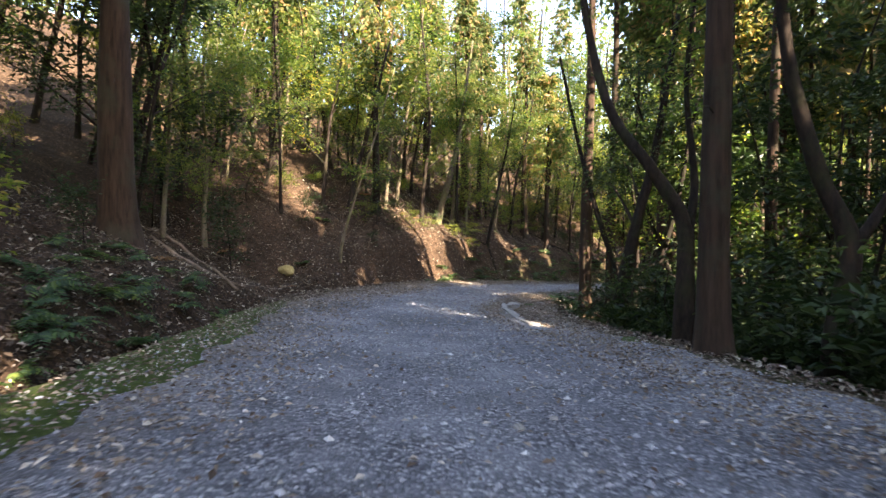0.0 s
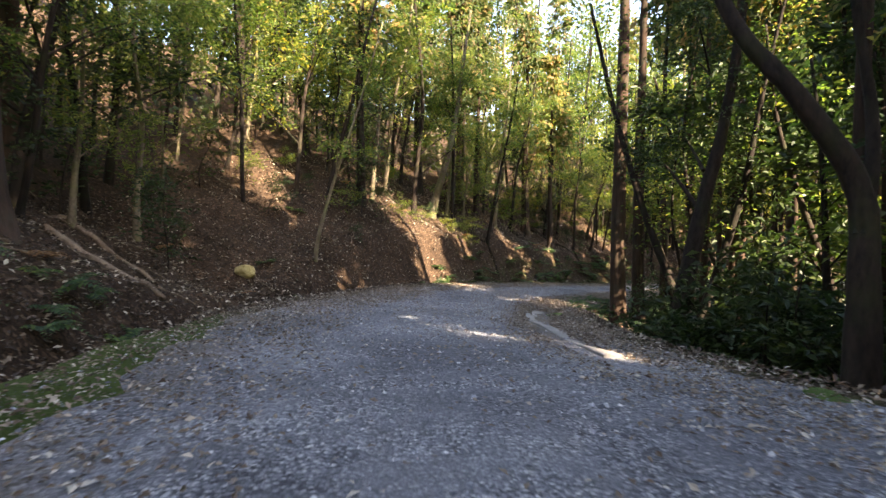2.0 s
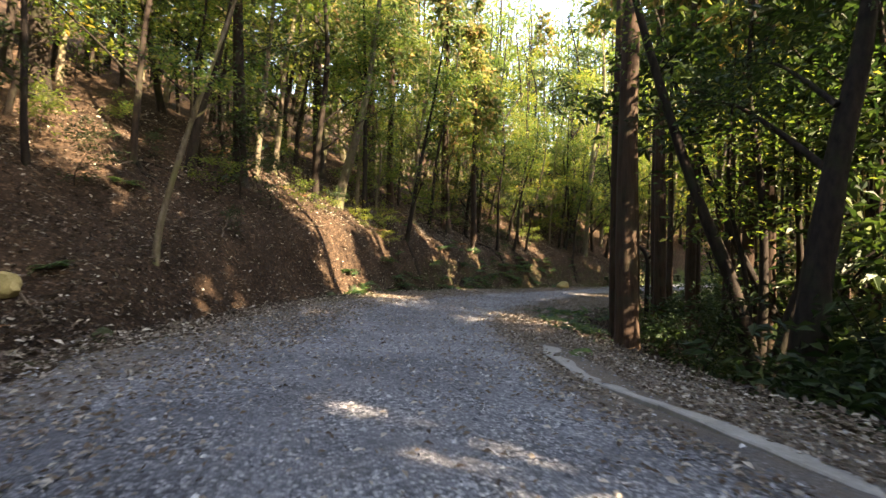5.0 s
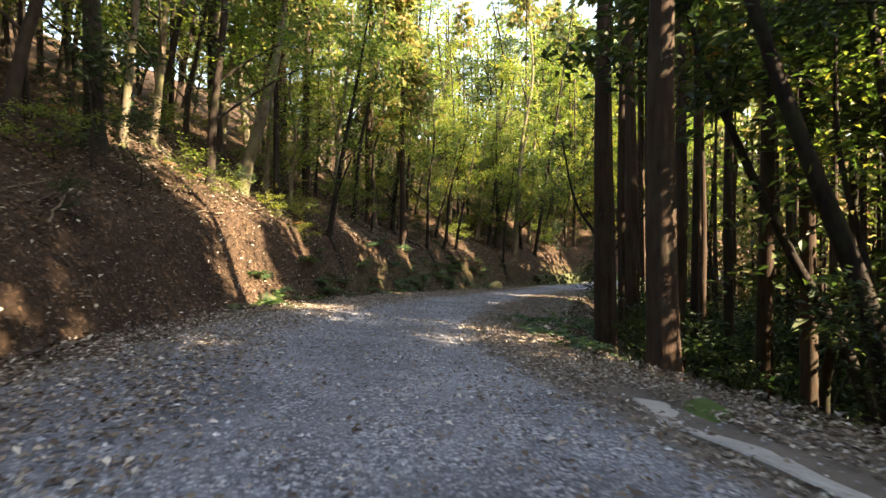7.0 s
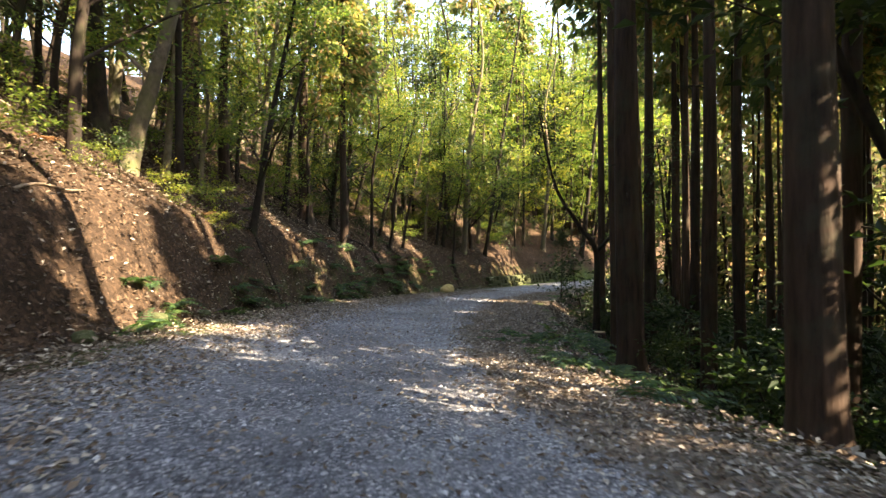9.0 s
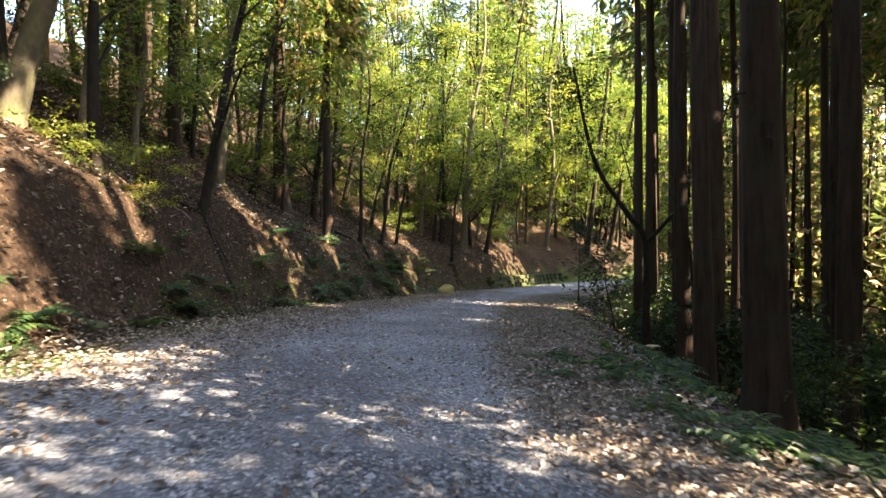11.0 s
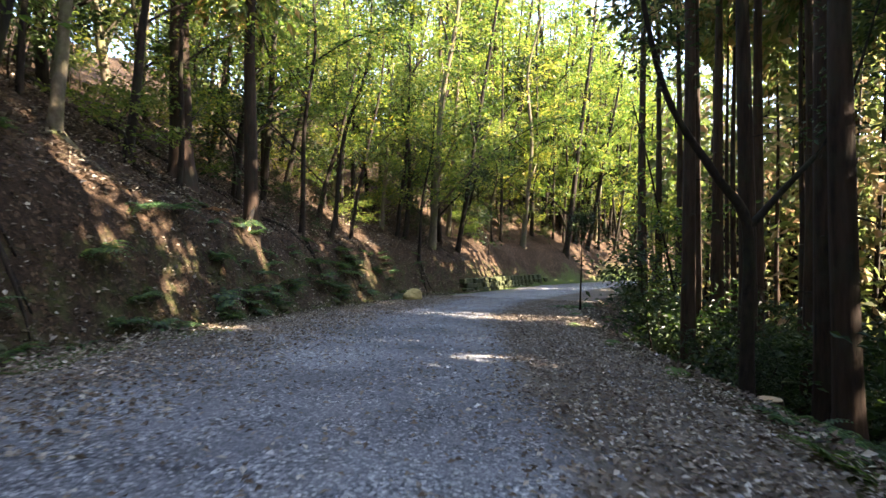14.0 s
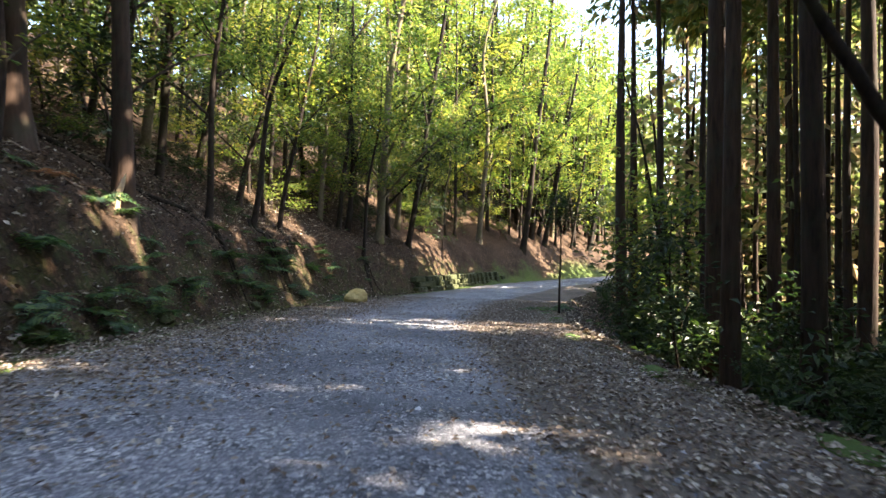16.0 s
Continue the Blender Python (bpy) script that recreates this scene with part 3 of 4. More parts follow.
# Leaning and many-stemmed broadleaf trees below the right edge, and the marked ones on the bank.
def feature_trees():
    rng = np.random.RandomState(7)
    # three-stemmed clump, stems spreading like a fan
    t = broadleaf("broadleaf_tree", [(0, 0, -0.3), (-0.05, 0.0, 1.2), (-0.4, 0.25, 3.0), (-1.1, 0.65, 5.2), (-1.9, 1.2, 8.5), (-2.6, 1.6, 12.0)], 0.2,
                  [([(0, 0, 0.4), (0.25, 0.1, 2.2), (0.3, 0.2, 4.6), (0.1, 0.4, 7.5), (0.6, 0.4, 11)], 0.13),
                   ([(0.1, 0, 0.4), (0.7, -0.2, 2.4), (1.5, -0.5, 5.5), (2.0, -0.8, 9), (2.6, -1, 12)], 0.17),
                   ([(0.05, 0.1, 0.8), (0.1, 0.4, 3.0), (-0.1, 0.7, 5.0), (0.2, 0.9, 8)], 0.08)],
                  LEAF, DARK_BARK, rng, 3600, 1.5, 0.15, 0.45, "dark many-stemmed broadleaf tree fanning out below the road edge")
    plant_at(t, 7.4, 22.2)
    # stout leaning trunk beside it
    t = broadleaf("broadleaf_tree", [(0, 0, -0.3), (0.25, 0.0, 1.6), (0.8, 0.1, 4.2), (1.45, 0.1, 7.0), (2.2, 0.2, 12.0)], 0.32,
                  random_limbs(spline([(0, 0, 0), (0.75, 0.1, 4.2), (1.2, 0.2, 12)], 6), rng, 5, 0.25, 4.0, 0.45), LEAF_DARK, DARK_BARK, rng, 3000, 1.4, 0.15, 0.4,
                  "stout dark broadleaf tree leaning over the slope")
    plant_at(t, 6.0, 19.8)
    # crooked tree that reaches over the road
    t = broadleaf("broadleaf_tree", [(0, 0, -0.4), (0.05, 0, 2.0), (0.0, 0.1, 3.3), (-0.7, 0.3, 4.5), (-1.5, 0.8, 6.0), (-2.0, 1.4, 9.0), (-2.2, 1.6, 12)], 0.22,
                  [([(0, 0, 2.6), (0.3, 0.2, 4.0), (0.2, 0.5, 6.5), (0.5, 0.5, 9.5)], 0.12)], LEAF, DARK_BARK, rng, 2600, 1.4, 0.15, 0.55,
                  "crooked dark broadleaf tree bending over the road")
    plant_at(t, 5.2, 12.2)
    t = broadleaf("broadleaf_tree", [(0, 0, -0.4), (0.0, 0, 1.6), (0.25, 0.1, 3.2), (-0.3, 0.2, 4.6), (-0.9, 0.2, 7.0), (-1.0, 0.3, 11)], 0.25,
                  [([(0.2, 0.1, 3.0), (0.9, 0.0, 4.2), (1.6, -0.3, 6.5)], 0.12)], LEAF_DARK, DARK_BARK, rng, 2600, 1.4, 0.15, 0.55, "dark curving broadleaf trunk in deep shade")
    plant_at(t, 6.6, 9.4)
    # forked slim tree
    t = broadleaf("broadleaf_tree", [(0, 0, -0.3), (0.02, 0, 1.5), (0.0, 0.0, 3.4), (-0.5, 0.3, 4.3), (-1.2, 0.8, 5.8), (-1.6, 1.2, 8.5)], 0.14,
                  [([(0, 0, 3.3), (0.45, -0.3, 3.9), (1.3, -0.9, 5.2), (2.0, -1.3, 7.5)], 0.08)], LEAF_DARK, DARK_BARK, rng, 1500, 1.2, 0.14, 0.6, "slim broadleaf tree with a wide fork")
    plant_at(t, 14.6, 37.6)
    # sunlit curved trunk on the bank
    t = broadleaf("broadleaf_tree", [(0, 0, -0.4), (0.35, -0.1, 1.2), (0.95, -0.2, 3.4), (1.5, -0.1, 6.0), (2.0, 0.2, 10), (2.4, 0.4, 13)], 0.27,
                  random_limbs(spline([(0, 0, 0), (0.95, -0.2, 3.4), (2.4, 0.4, 13)], 6), rng, 6, 0.22, 3.8, 0.4), LEAF, PALE_BARK, rng, 4200, 1.5, 0.15, 0.3,
                  "pale mossy broadleaf trunk curving out from the bank")
    plant_at(t, -0.5, 40.0)
    # slender stem leaning out of the bank foot
    t = broadleaf("young_tree", [(0, 0, -0.3), (0.15, 0, 1.0), (0.75, 0, 3.2), (1.6, 0.2, 6.0), (2.4, 0.3, 9)], 0.09,
                  random_limbs(spline([(0, 0, 0), (0.75, 0, 3.2), (2.4, 0.3, 9)], 6), rng, 4, 0.08, 2.4, 0.5), LEAF, PALE_BARK, rng, 1500, 1.1, 0.13, 0.35,
                  "slender grey sapling leaning out from the bank foot", "tree")
    plant_at(t, -4.75, 25.9)
    # large conifers of the left slope
    for n, (x, y, r, h) in enumerate([(-9.1, 15.7, 0.5, 20), (-9.6, 11.6, 0.42, 20), (-9.4, 31.3, 0.3, 18), (1.6, 46.4, 0.25, 18), (7.2, 50.5, 0.34, 18), (9.2, 50.4, 0.24, 16), (-4.0, 33.0, 0.24, 17), (2.95, 46.8, 0.22, 17), (-13.0, 22.0, 0.35, 19), (-1.4, 43.8, 0.3, 18), (1.8, 47.6, 0.27, 18)]):
        plant_at(cedar(h, r, np.random.RandomState(60 + n), 0.42, 2600, "large conifer with dark reddish bark on the leafy slope", bark_mat=DARK_BARK if n in (2, 6, 9) else CEDAR_BARK), x, y)
    # stems on the brow of the cut: x, y, radius, height, lean along the bank, pale or dark
    for x, y, r, h, lean, mat in ((-3.6, 34.7, 0.13, 12, 0.10, PALE_BARK), (-3.2, 37.7, 0.15, 13, 0.16, PALE_BARK), (4.2, 46.2, 0.16, 12, 0.12, PALE_BARK), (3.3, 42.6, 0.15, 11, 0.22, DARK_BARK),
                                  (11.2, 59.2, 0.2, 14, 0.14, PALE_BARK), (12.1, 54.2, 0.13, 11, 0.05, DARK_BARK), (22.2, 62.2, 0.12, 10, 0.1, DARK_BARK), (5.6, 48.4, 0.14, 12, 0.2, DARK_BARK),
                                  (9.4, 53.4, 0.18, 13, 0.1, DARK_BARK), (14.4, 57.0, 0.13, 12, 0.24, DARK_BARK), (16.0, 58.4, 0.12, 12, 0.2, DARK_BARK), (-9.6, 24.2, 0.06, 8, 0.02, PALE_BARK),
                                  (-10.9, 28.2, 0.07, 8, 0.12, PALE_BARK), (0.6, 42.6, 0.14, 12, 0.1, PALE_BARK), (-6.5, 30.2, 0.12, 11, 0.12, DARK_BARK), (-7.8, 27.2, 0.1, 10, -0.05, DARK_BARK)):
        k = rng.uniform(0.6, 1.2)
        stem = [(0, 0, -0.4), (lean * 1.2, 0.06 * rng.randn(), h * 0.12), (lean * h * 0.35 * k, 0.15 * rng.randn(), h * 0.4), (lean * h * 0.62, 0.3 * rng.randn(), h * 0.7), (lean * h * 0.8, 0.4 * rng.randn(), h)]
        t = broadleaf("broadleaf_tree", stem, r, random_limbs(spline(stem, 6), rng, 7, r * 0.8, 3.6, 0.3), LEAF_YELLOW if mat is PALE_BARK else LEAF, mat, rng, 1700, 1.4, 0.19, 0.2,
                      "pale-barked broadleaf tree on the brow of the bank" if mat is PALE_BARK else "dark broadleaf tree leaning from the brow of the bank")
        plant_at(t, x, y)
        if r > 0.11:
            toward = local(x, y)[0][0]
            for _ in range(5):
                a = math.atan2(ACROSS[toward, 1], ACROSS[toward, 0]) + rng.normal(0, 0.8)
                g = np.linspace(0, 1, 7) * rng.uniform(0.7, 1.7)
                wind = 0.09 * np.sin(g * rng.uniform(3, 6) + rng.uniform(0, 6))
                rx, ry = np.cos(a) * g - np.sin(a) * wind, np.sin(a) * g + np.cos(a) * wind
                rz = height(x + rx, y + ry) - (h1(x, y) - 0.12) + 0.02
                rz[0] += 0.12
                part_mesh("root", mesh_of("root", *tube(np.stack([rx, ry, rz], 1), r * np.linspace(0.42, 0.1, 7), 6, rng, 0.1), mat), t, "bare root running down the bank")
        TAKEN.append((x, y, 0.4))
    # sapling at the road edge
    t = broadleaf("sapling", [(0, 0, -0.1), (0.03, 0, 1.2), (0.1, 0, 2.6), (0.12, 0.05, 4.6)], 0.05,
                  random_limbs(spline([(0, 0, 0), (0.1, 0, 2.6), (0.12, 0.05, 4.6)], 8), rng, 6, 0.03, 1.5, 0.55), LEAF_DARK, DARK_BARK, rng, 1200, 0.7, 0.12, 0.45,
                  "slim dark sapling on the road verge", "sapling")
    plant_at(t, 22.6, 49.2)
    for x, y in ((4.35, 9), (7.4, 22.2), (6.0, 19.8), (5.2, 12.2), (6.6, 9.4), (14.6, 37.6), (-0.5, 40), (-4.75, 25.9), (-9.1, 15.7), (-9.6, 11.6), (-9.4, 31.3), (1.6, 46.4), (7.2, 50.5), (9.2, 50.4), (-4, 33), (2.95, 46.8), (-13, 22), (-1.4, 43.8), (1.8, 47.6), (22.6, 49.2), (14.2, 37.0), (13.4, 36.3), (8.2, 31.9), (6.3, 29.3)):
        TAKEN.append((x, y, 0.5))


feature_trees()


def forest():
    """Woods on both sides: a few trees of each kind, repeated with other turns and sizes."""
    rng = np.random.RandomState(21)
    used = set()

    def pole(n, leaves, size, dark=False, grow=1.0):
        r = np.random.RandomState(300 + n)
        lean, h = r.uniform(-0.1, 0.32), r.uniform(9, 13.5) * grow
        stem = [(0, 0, -0.4), (lean * 1.5, 0.1 * r.randn(), 2.0), (lean * 4.5, 0.25 * r.randn(), h * 0.45), (lean * 7.5, 0.4 * r.randn(), h * 0.75), (lean * 9, 0.5 * r.randn(), h)]
        limbs = random_limbs(spline(stem, 6), r, 5 if grow < 1.5 else 6, 0.1 * grow, 3.8 * grow, 0.22)
        return broadleaf("broadleaf_tree", stem, r.uniform(0.08, 0.17) * grow, limbs, LEAF_DARK if dark else (LEAF, LEAF_YELLOW, LEAF, LEAF_DARK)[n % 4], (DARK_BARK, PALE_BARK, DARK_BARK, DARK_BARK)[n % 4], r, leaves, 1.4, size, 0.12,
                         ("dark evergreen broadleaf tree with a dense low crown" if dark else "slim broadleaf tree with thin leaning stem and airy green crown"), sides=7, own_start=0.25, limb_steps=2, limb_sides=5)

    near = [pole(n, 2000, 0.175) for n in range(5)]
    poles = [pole(10 + n, 1030, 0.29) for n in range(8)]
    tall = [pole(50 + n, 2300, 0.26, grow=1.7) for n in range(4)]
    shady = [pole(30 + n, 1700, 0.28, True) for n in range(3)]
    cedars = []
    for n in range(5):
        r = np.random.RandomState(400 + n)
        cedars.append(cedar(r.uniform(27, 31), r.uniform(0.17, 0.26), r, r.uniform(0.7, 0.75), 1000, stubs=6, leaf=(0.45, 0.9), sides=9))
    tops = []
    for n in range(3):
        r = np.random.RandomState(450 + n)
        tops.append(cedar(r.uniform(28, 32), r.uniform(0.2, 0.28), r, r.uniform(0.64, 0.7), 900, stubs=4, leaf=(0.6, 1.15), sides=7))
    bushes = []
    for n in range(4):
        r = np.random.RandomState(500 + n)
        stem = [(0, 0, -0.2), (0.1 * r.randn(), 0.1 * r.randn(), 0.8), (0.3 * r.randn(), 0.3 * r.randn(), 1.8), (0.4 * r.randn(), 0.4 * r.randn(), 3.0)]
        limbs = random_limbs(spline(stem, 6), r, 3, 0.03, 1.5, 0.15)
        bushes.append(broadleaf("understorey_shrub", stem, 0.03, limbs, (LEAF, LEAF_DARK, LEAF_YELLOW, LEAF_DARK)[n], DARK_BARK, r, 680, 0.8, 0.16, 0.1,
                                "leafy green understorey shrub on the forest floor", "shrub", 6, 0.1, 2, 4))

    thick = []
    for n in range(3):
        r = np.random.RandomState(600 + n)
        stem = [(0, 0, -0.2), (0.1 * r.randn(), 0.1 * r.randn(), 0.6), (0.3 * r.randn(), 0.3 * r.randn(), 1.4), (0.4 * r.randn(), 0.4 * r.randn(), 2.4)]
        limbs = random_limbs(spline(stem, 6), r, 3, 0.03, 1.6, 0.1)
        thick.append(broadleaf("evergreen_shrub", stem, 0.03, limbs, LEAF_DARK, DARK_BARK, r, 720, 0.9, 0.22, 0.05, "dense dark evergreen shrub on the shaded slope", "shrub", 6, 0.05, 2, 4))

    def put(kinds, x, y, lo, hi, group, turn=None):
        t = kinds[rng.randint(len(kinds))]
        s = rng.uniform(lo, hi)
        a = rng.uniform(0, 2 * np.pi) if turn is None else turn + rng.normal(0, 0.5)
        tilt = Euler((rng.normal(0, 0.05), rng.normal(0, 0.05), 0)).to_matrix().to_4x4() if kinds is not cedars and kinds is not tops else Matrix()
        m = Matrix.Translation((x, y, h1(x, y) - 0.1)) @ tilt @ Matrix.Rotation(a, 4, "Z") @ Matrix.Diagonal((s, s, s, 1))
        if t in used:
            t = copy_thing(t, m)
        else:
            used.add(t)
            t.matrix_basis = m
        tagged(t, group=group)

    def spread(count, kinds, s0, s1, d0, d1, right, clear, lo, hi, group, power=1.0, leaning=False, skip=None):
        made = 0
        for _ in range(count * 25):
            if made >= count:
                break
            s, d = rng.uniform(s0, s1), d0 + (d1 - d0) * rng.rand() ** power
            if skip and skip(s, d):
                continue
            x, y = edge_point(s, d, right)
            if in_gap(x, y, d) or not stand(x, y, clear):
                continue
            i = int(np.abs(ALONG - s).argmin())
            put(kinds, x, y, lo, hi, group, math.atan2(ACROSS[i, 1], ACROSS[i, 0]) if leaning else None)
            made += 1

    young = lambda s, d: s < 27 and d < 5.0  # noqa: E731
    spread(46, near, 18, 85, 2.9, 8.5, False, 0.5, 0.7, 1.15, "slim trees of the bank", 1.2, True, young)
    spread(24, shady, -16, 34, 5, 24, False, 0.55, 0.8, 1.2, "evergreen trees of the slope", 1.0, True, young)
    spread(80, poles, 20, 112, 4.5, 26, False, 0.55, 0.8, 1.35, "slim trees of the slope", 1.1, True, young)
    spread(20, cedars, -20, 90, 6, 30, False, 0.8, 0.85, 1.1, "cedars of the slope")
    spread(70, cedars, -22, 100, 2.6, 19, True, 0.6, 0.85, 1.15, "cedars below the road")
    # outer band of tall cedars, added mainly to block sun from road and bank
    spread(96, tops, -30, 84, 16, 44, True, 1.0, 0.9, 1.1, "cedars below the road")
    spread(12, tops, 66, 116, 4, 28, True, 1.0, 0.75, 1.0, "cedars below the road")
    spread(12, tops, -12, 34, 7, 24, False, 0.9, 0.65, 0.85, "cedars of the slope")
    spread(28, tall, 40, 112, 2.6, 10, False, 0.5, 0.75, 1.1, "tall trees over the bend", 1.1, True)
    spread(30, near, 5, 40, 5, 13, False, 0.5, 0.8, 1.2, "slim trees of the bank", 1.0, True)
    spread(12, poles, 56, 110, 1.2, 9, True, 0.6, 0.6, 1.0, "slim trees below the road")
    spread(12, tall, 84, 118, 2, 14, True, 0.6, 0.8, 1.2, "slim trees below the road")
    spread(36, bushes, 28, 84, 2.4, 8, False, 0.25, 0.6, 1.4, "shrubs of the bank", 1.2, False, lambda s, d: 30 < s < 39)
    spread(8, poles, -22, 25, 5, 24, True, 0.6, 0.7, 1.1, "slim trees below the road")
    spread(100, bushes, 3, 95, 1.7, 15, False, 0.3, 0.4, 1.2, "shrubs of the bank", 1.2, False, lambda s, d: s < 27 and d < 3.2)
    spread(30, [bushes[1], bushes[3]], 0, 90, 1.4, 9, True, 0.35, 0.5, 1.15, "shrubs below the road", 1.2)
    # unseen evergreens added right of the start to keep sun off the road
    spread(6, shady, -25, -2, 5, 15, True, 0.6, 1.3, 1.8, "evergreen trees below the road")
    spread(3, shady, 2, 12, 6, 13, True, 0.6, 0.7, 0.9, "evergreen trees below the road")
    spread(44, thick, 1, 20, 2.0, 6, True, 0.3, 0.8, 1.2, "evergreen shrubs below the road")
    spread(30, thick, -4, 28, 3.5, 18, True, 0.4, 0.8, 1.4, "evergreen shrubs below the road", 1.2)
    spread(76, thick, 20, 92, 2.2, 10, True, 0.35, 0.7, 1.15, "evergreen shrubs below the road", 1.2)
    spread(44, thick, 0, 85, 8, 28, True, 0.5, 1.2, 1.9, "evergreen shrubs below the road", 1.2)
    spread(34, tall, 68, 114, 1.5, 10, False, 0.5, 1.0, 1.35, "tall trees over the bend", 1.1, True)
    # unseen trees added behind the start to shade a patch of the left slope
    spread(3, shady, -14, -3, 3, 8, False, 0.5, 1.2, 1.6, "evergreen trees of the slope")
    spread(14, tall, 78, 116, 3, 14, False, 0.6, 1.35, 1.75, "tall trees over the bend")
    spread(20, shady, 0, 60, 7, 24, False, 0.6, 0.8, 1.2, "evergreen trees of the slope")
    spread(14, tall, 42, 78, 7, 20, False, 0.5, 1.0, 1.3, "tall trees over the bend")
    spread(8, thick, 84, 100, 2, 8, True, 0.4, 0.9, 1.4, "evergreen shrubs below the road")
    for x, y, s in ((1.3, 39.4, 0.5), (0.5, 38.9, 0.4), (1.9, 40.0, 0.4), (-0.9, 36.6, 0.4)):
        put([bushes[2]], x, y, s, s * 1.1, "shrubs of the bank")
    # evergreens added at the rim of view to keep the sun off the road's bend
    for x, y, k in ((11.6, 24.4, 1.3), (13.6, 22.5, 1.45), (12.8, 26.8, 1.15), (12.4, 20.4, 1.3), (15.4, 24.6, 1.5)):
        put([shady[0], shady[1]], x, y, k, k * 1.05, "evergreen trees below the road")
    # dark evergreens added to deepen the shade on the slope right of the start
    for x, y, k in ((9.0, 14.4, 0.8), (8.0, 11.4, 0.7), (10.4, 11.6, 0.85), (11.4, 16.6, 0.85), (12.4, 13.4, 0.9)):
        put([shady[2]], x, y, k, k * 1.05, "evergreen trees below the road")
    # tall cedars beside the start, added out of view to shade the left slope
    for x, y in ((7.5, 2.5), (10.2, -0.5), (8.2, -4.2), (12.6, 3.4), (12.4, -5.4), (6.9, -8.6), (15.2, -2.2), (10.4, -9.2), (14.4, -10.4), (16.6, -13.2), (12.8, -13.4), (19.2, -10.2), (20.2, -14.6), (17.6, -7.0), (15.0, 10.5), (17.6, 8.4), (19.6, 6.4), (21.2, 3.4)):
        put(tops, x, y, 1.05, 1.2, "cedars below the road")
    # unseen wood added behind the walker, on the sunny side, to block the sun
    made = 0
    for _ in range(900):
        if made >= 48:
            break
        x, y = rng.uniform(5, 45), rng.uniform(-48, -4)
        if local(x, y)[1][0] > 6 and stand(x, y, 0.9):
            put(tops, x, y, 0.9, 1.15, "cedars below the road")
            made += 1


forest()


def far_woods(name, label, valley, seed, leaf_mat):
    """The woods that close the view: on the hill and where the road leads, or down in the valley."""
    rng = np.random.RandomState(seed)
    stems, base, way, size = [], [], [], []
    spots = []
    for _ in range(260 if valley else 0):
        spots.append((*edge_point(rng.uniform(-20, 125), 20 + 62 * rng.rand(), True), 1))
    for _ in range(190 if valley else 0):
        a, r = rng.uniform(-0.45, 0.8), 42 + 85 * rng.rand()
        x, y = 8 + r * math.cos(a), 30 + r * math.sin(a)
        if local(x, y)[1][0] > 9:
            spots.append((x, y, 1))
    for _ in range(0 if valley else 240):
        spots.append((*edge_point(rng.uniform(-30, 125), rng.uniform(27, 75), False), 1))
    for _ in range(0 if valley else 110):
        a, r = rng.uniform(-0.2, 1.15), rng.uniform(90, 150)
        spots.append((10 + r * math.cos(a), 25 + r * math.sin(a), rng.rand() < 0.7))
    for _ in range(0 if valley else 120):
        spots.append((*edge_point(rng.uniform(84, 150), 2.5 + 26 * rng.rand(), False), 1))
    for _ in range(130 if valley else 0):
        spots.append((*edge_point(rng.uniform(86, 150), 2.5 + 22 * rng.rand(), True), 1))
    for _ in range(90 if valley else 0):
        spots.append((rng.uniform(38, 74), rng.uniform(44, 68), 1))
    for x, y, leafy in spots:
        i, u = local(x, y)
        if abs(u[0]) < HALF[i[0]] + 2 or valley and u[0] < 0:
            continue
        z, h = h1(x, y) - 0.3, rng.uniform(12, 23) if valley else rng.uniform(19, 30)
        lean = rng.normal(0, 0.05, 2)
        p = np.array([[x, y, z], [x + lean[0] * h * 0.5, y + lean[1] * h * 0.5, z + h * 0.5], [x + lean[0] * h, y + lean[1] * h, z + h]])
        stems.append(tube(p, [0.2, 0.14, 0.04], 5, close=False))
        n = 230 if valley else 300
        f = rng.uniform(0.03 if valley else 0.1, 1.0, n)
        c = p[0] + (p[2] - p[0]) * f[:, None]
        rad = (2.9 if leafy else 2.1) * np.sqrt(np.clip(1.15 - f, 0.05, 1)) * np.sqrt(rng.rand(n))
        a = rng.uniform(0, 2 * np.pi, n)
        base.append(c + np.stack([np.cos(a) * rad, np.sin(a) * rad, rng.normal(0, 0.3, n)], 1))
        way.append(np.stack([np.cos(a), np.sin(a), rng.normal(-0.1, 0.5, n)], 1) + rng.normal(0, 0.5, (n, 3)))
        size.append(rng.uniform(0.4, 0.95, n))
    woods = new(name)
    part_mesh("trunks", mesh_of("trunks", *joined(stems), DARK_BARK), woods)["kind"] = "stuff"
    v, f = leaf_quads(np.vstack(base), np.vstack(way), np.concatenate(size), rng, 0.55, 0.45)
    part_mesh("foliage", mesh_of("foliage", v, f, leaf_mat, flat=True), woods)["kind"] = "stuff"
    tagged(woods, label, "woods", kind="stuff")


far_woods("far_woods", "dense mixed green woods on the hill beyond", False, 77, LEAF_YELLOW)
far_woods("valley_woods", "green and brown woods down in the valley, leaves painted brighter as if sunlit", True, 78, SUNLIT_VALLEY_LEAF)


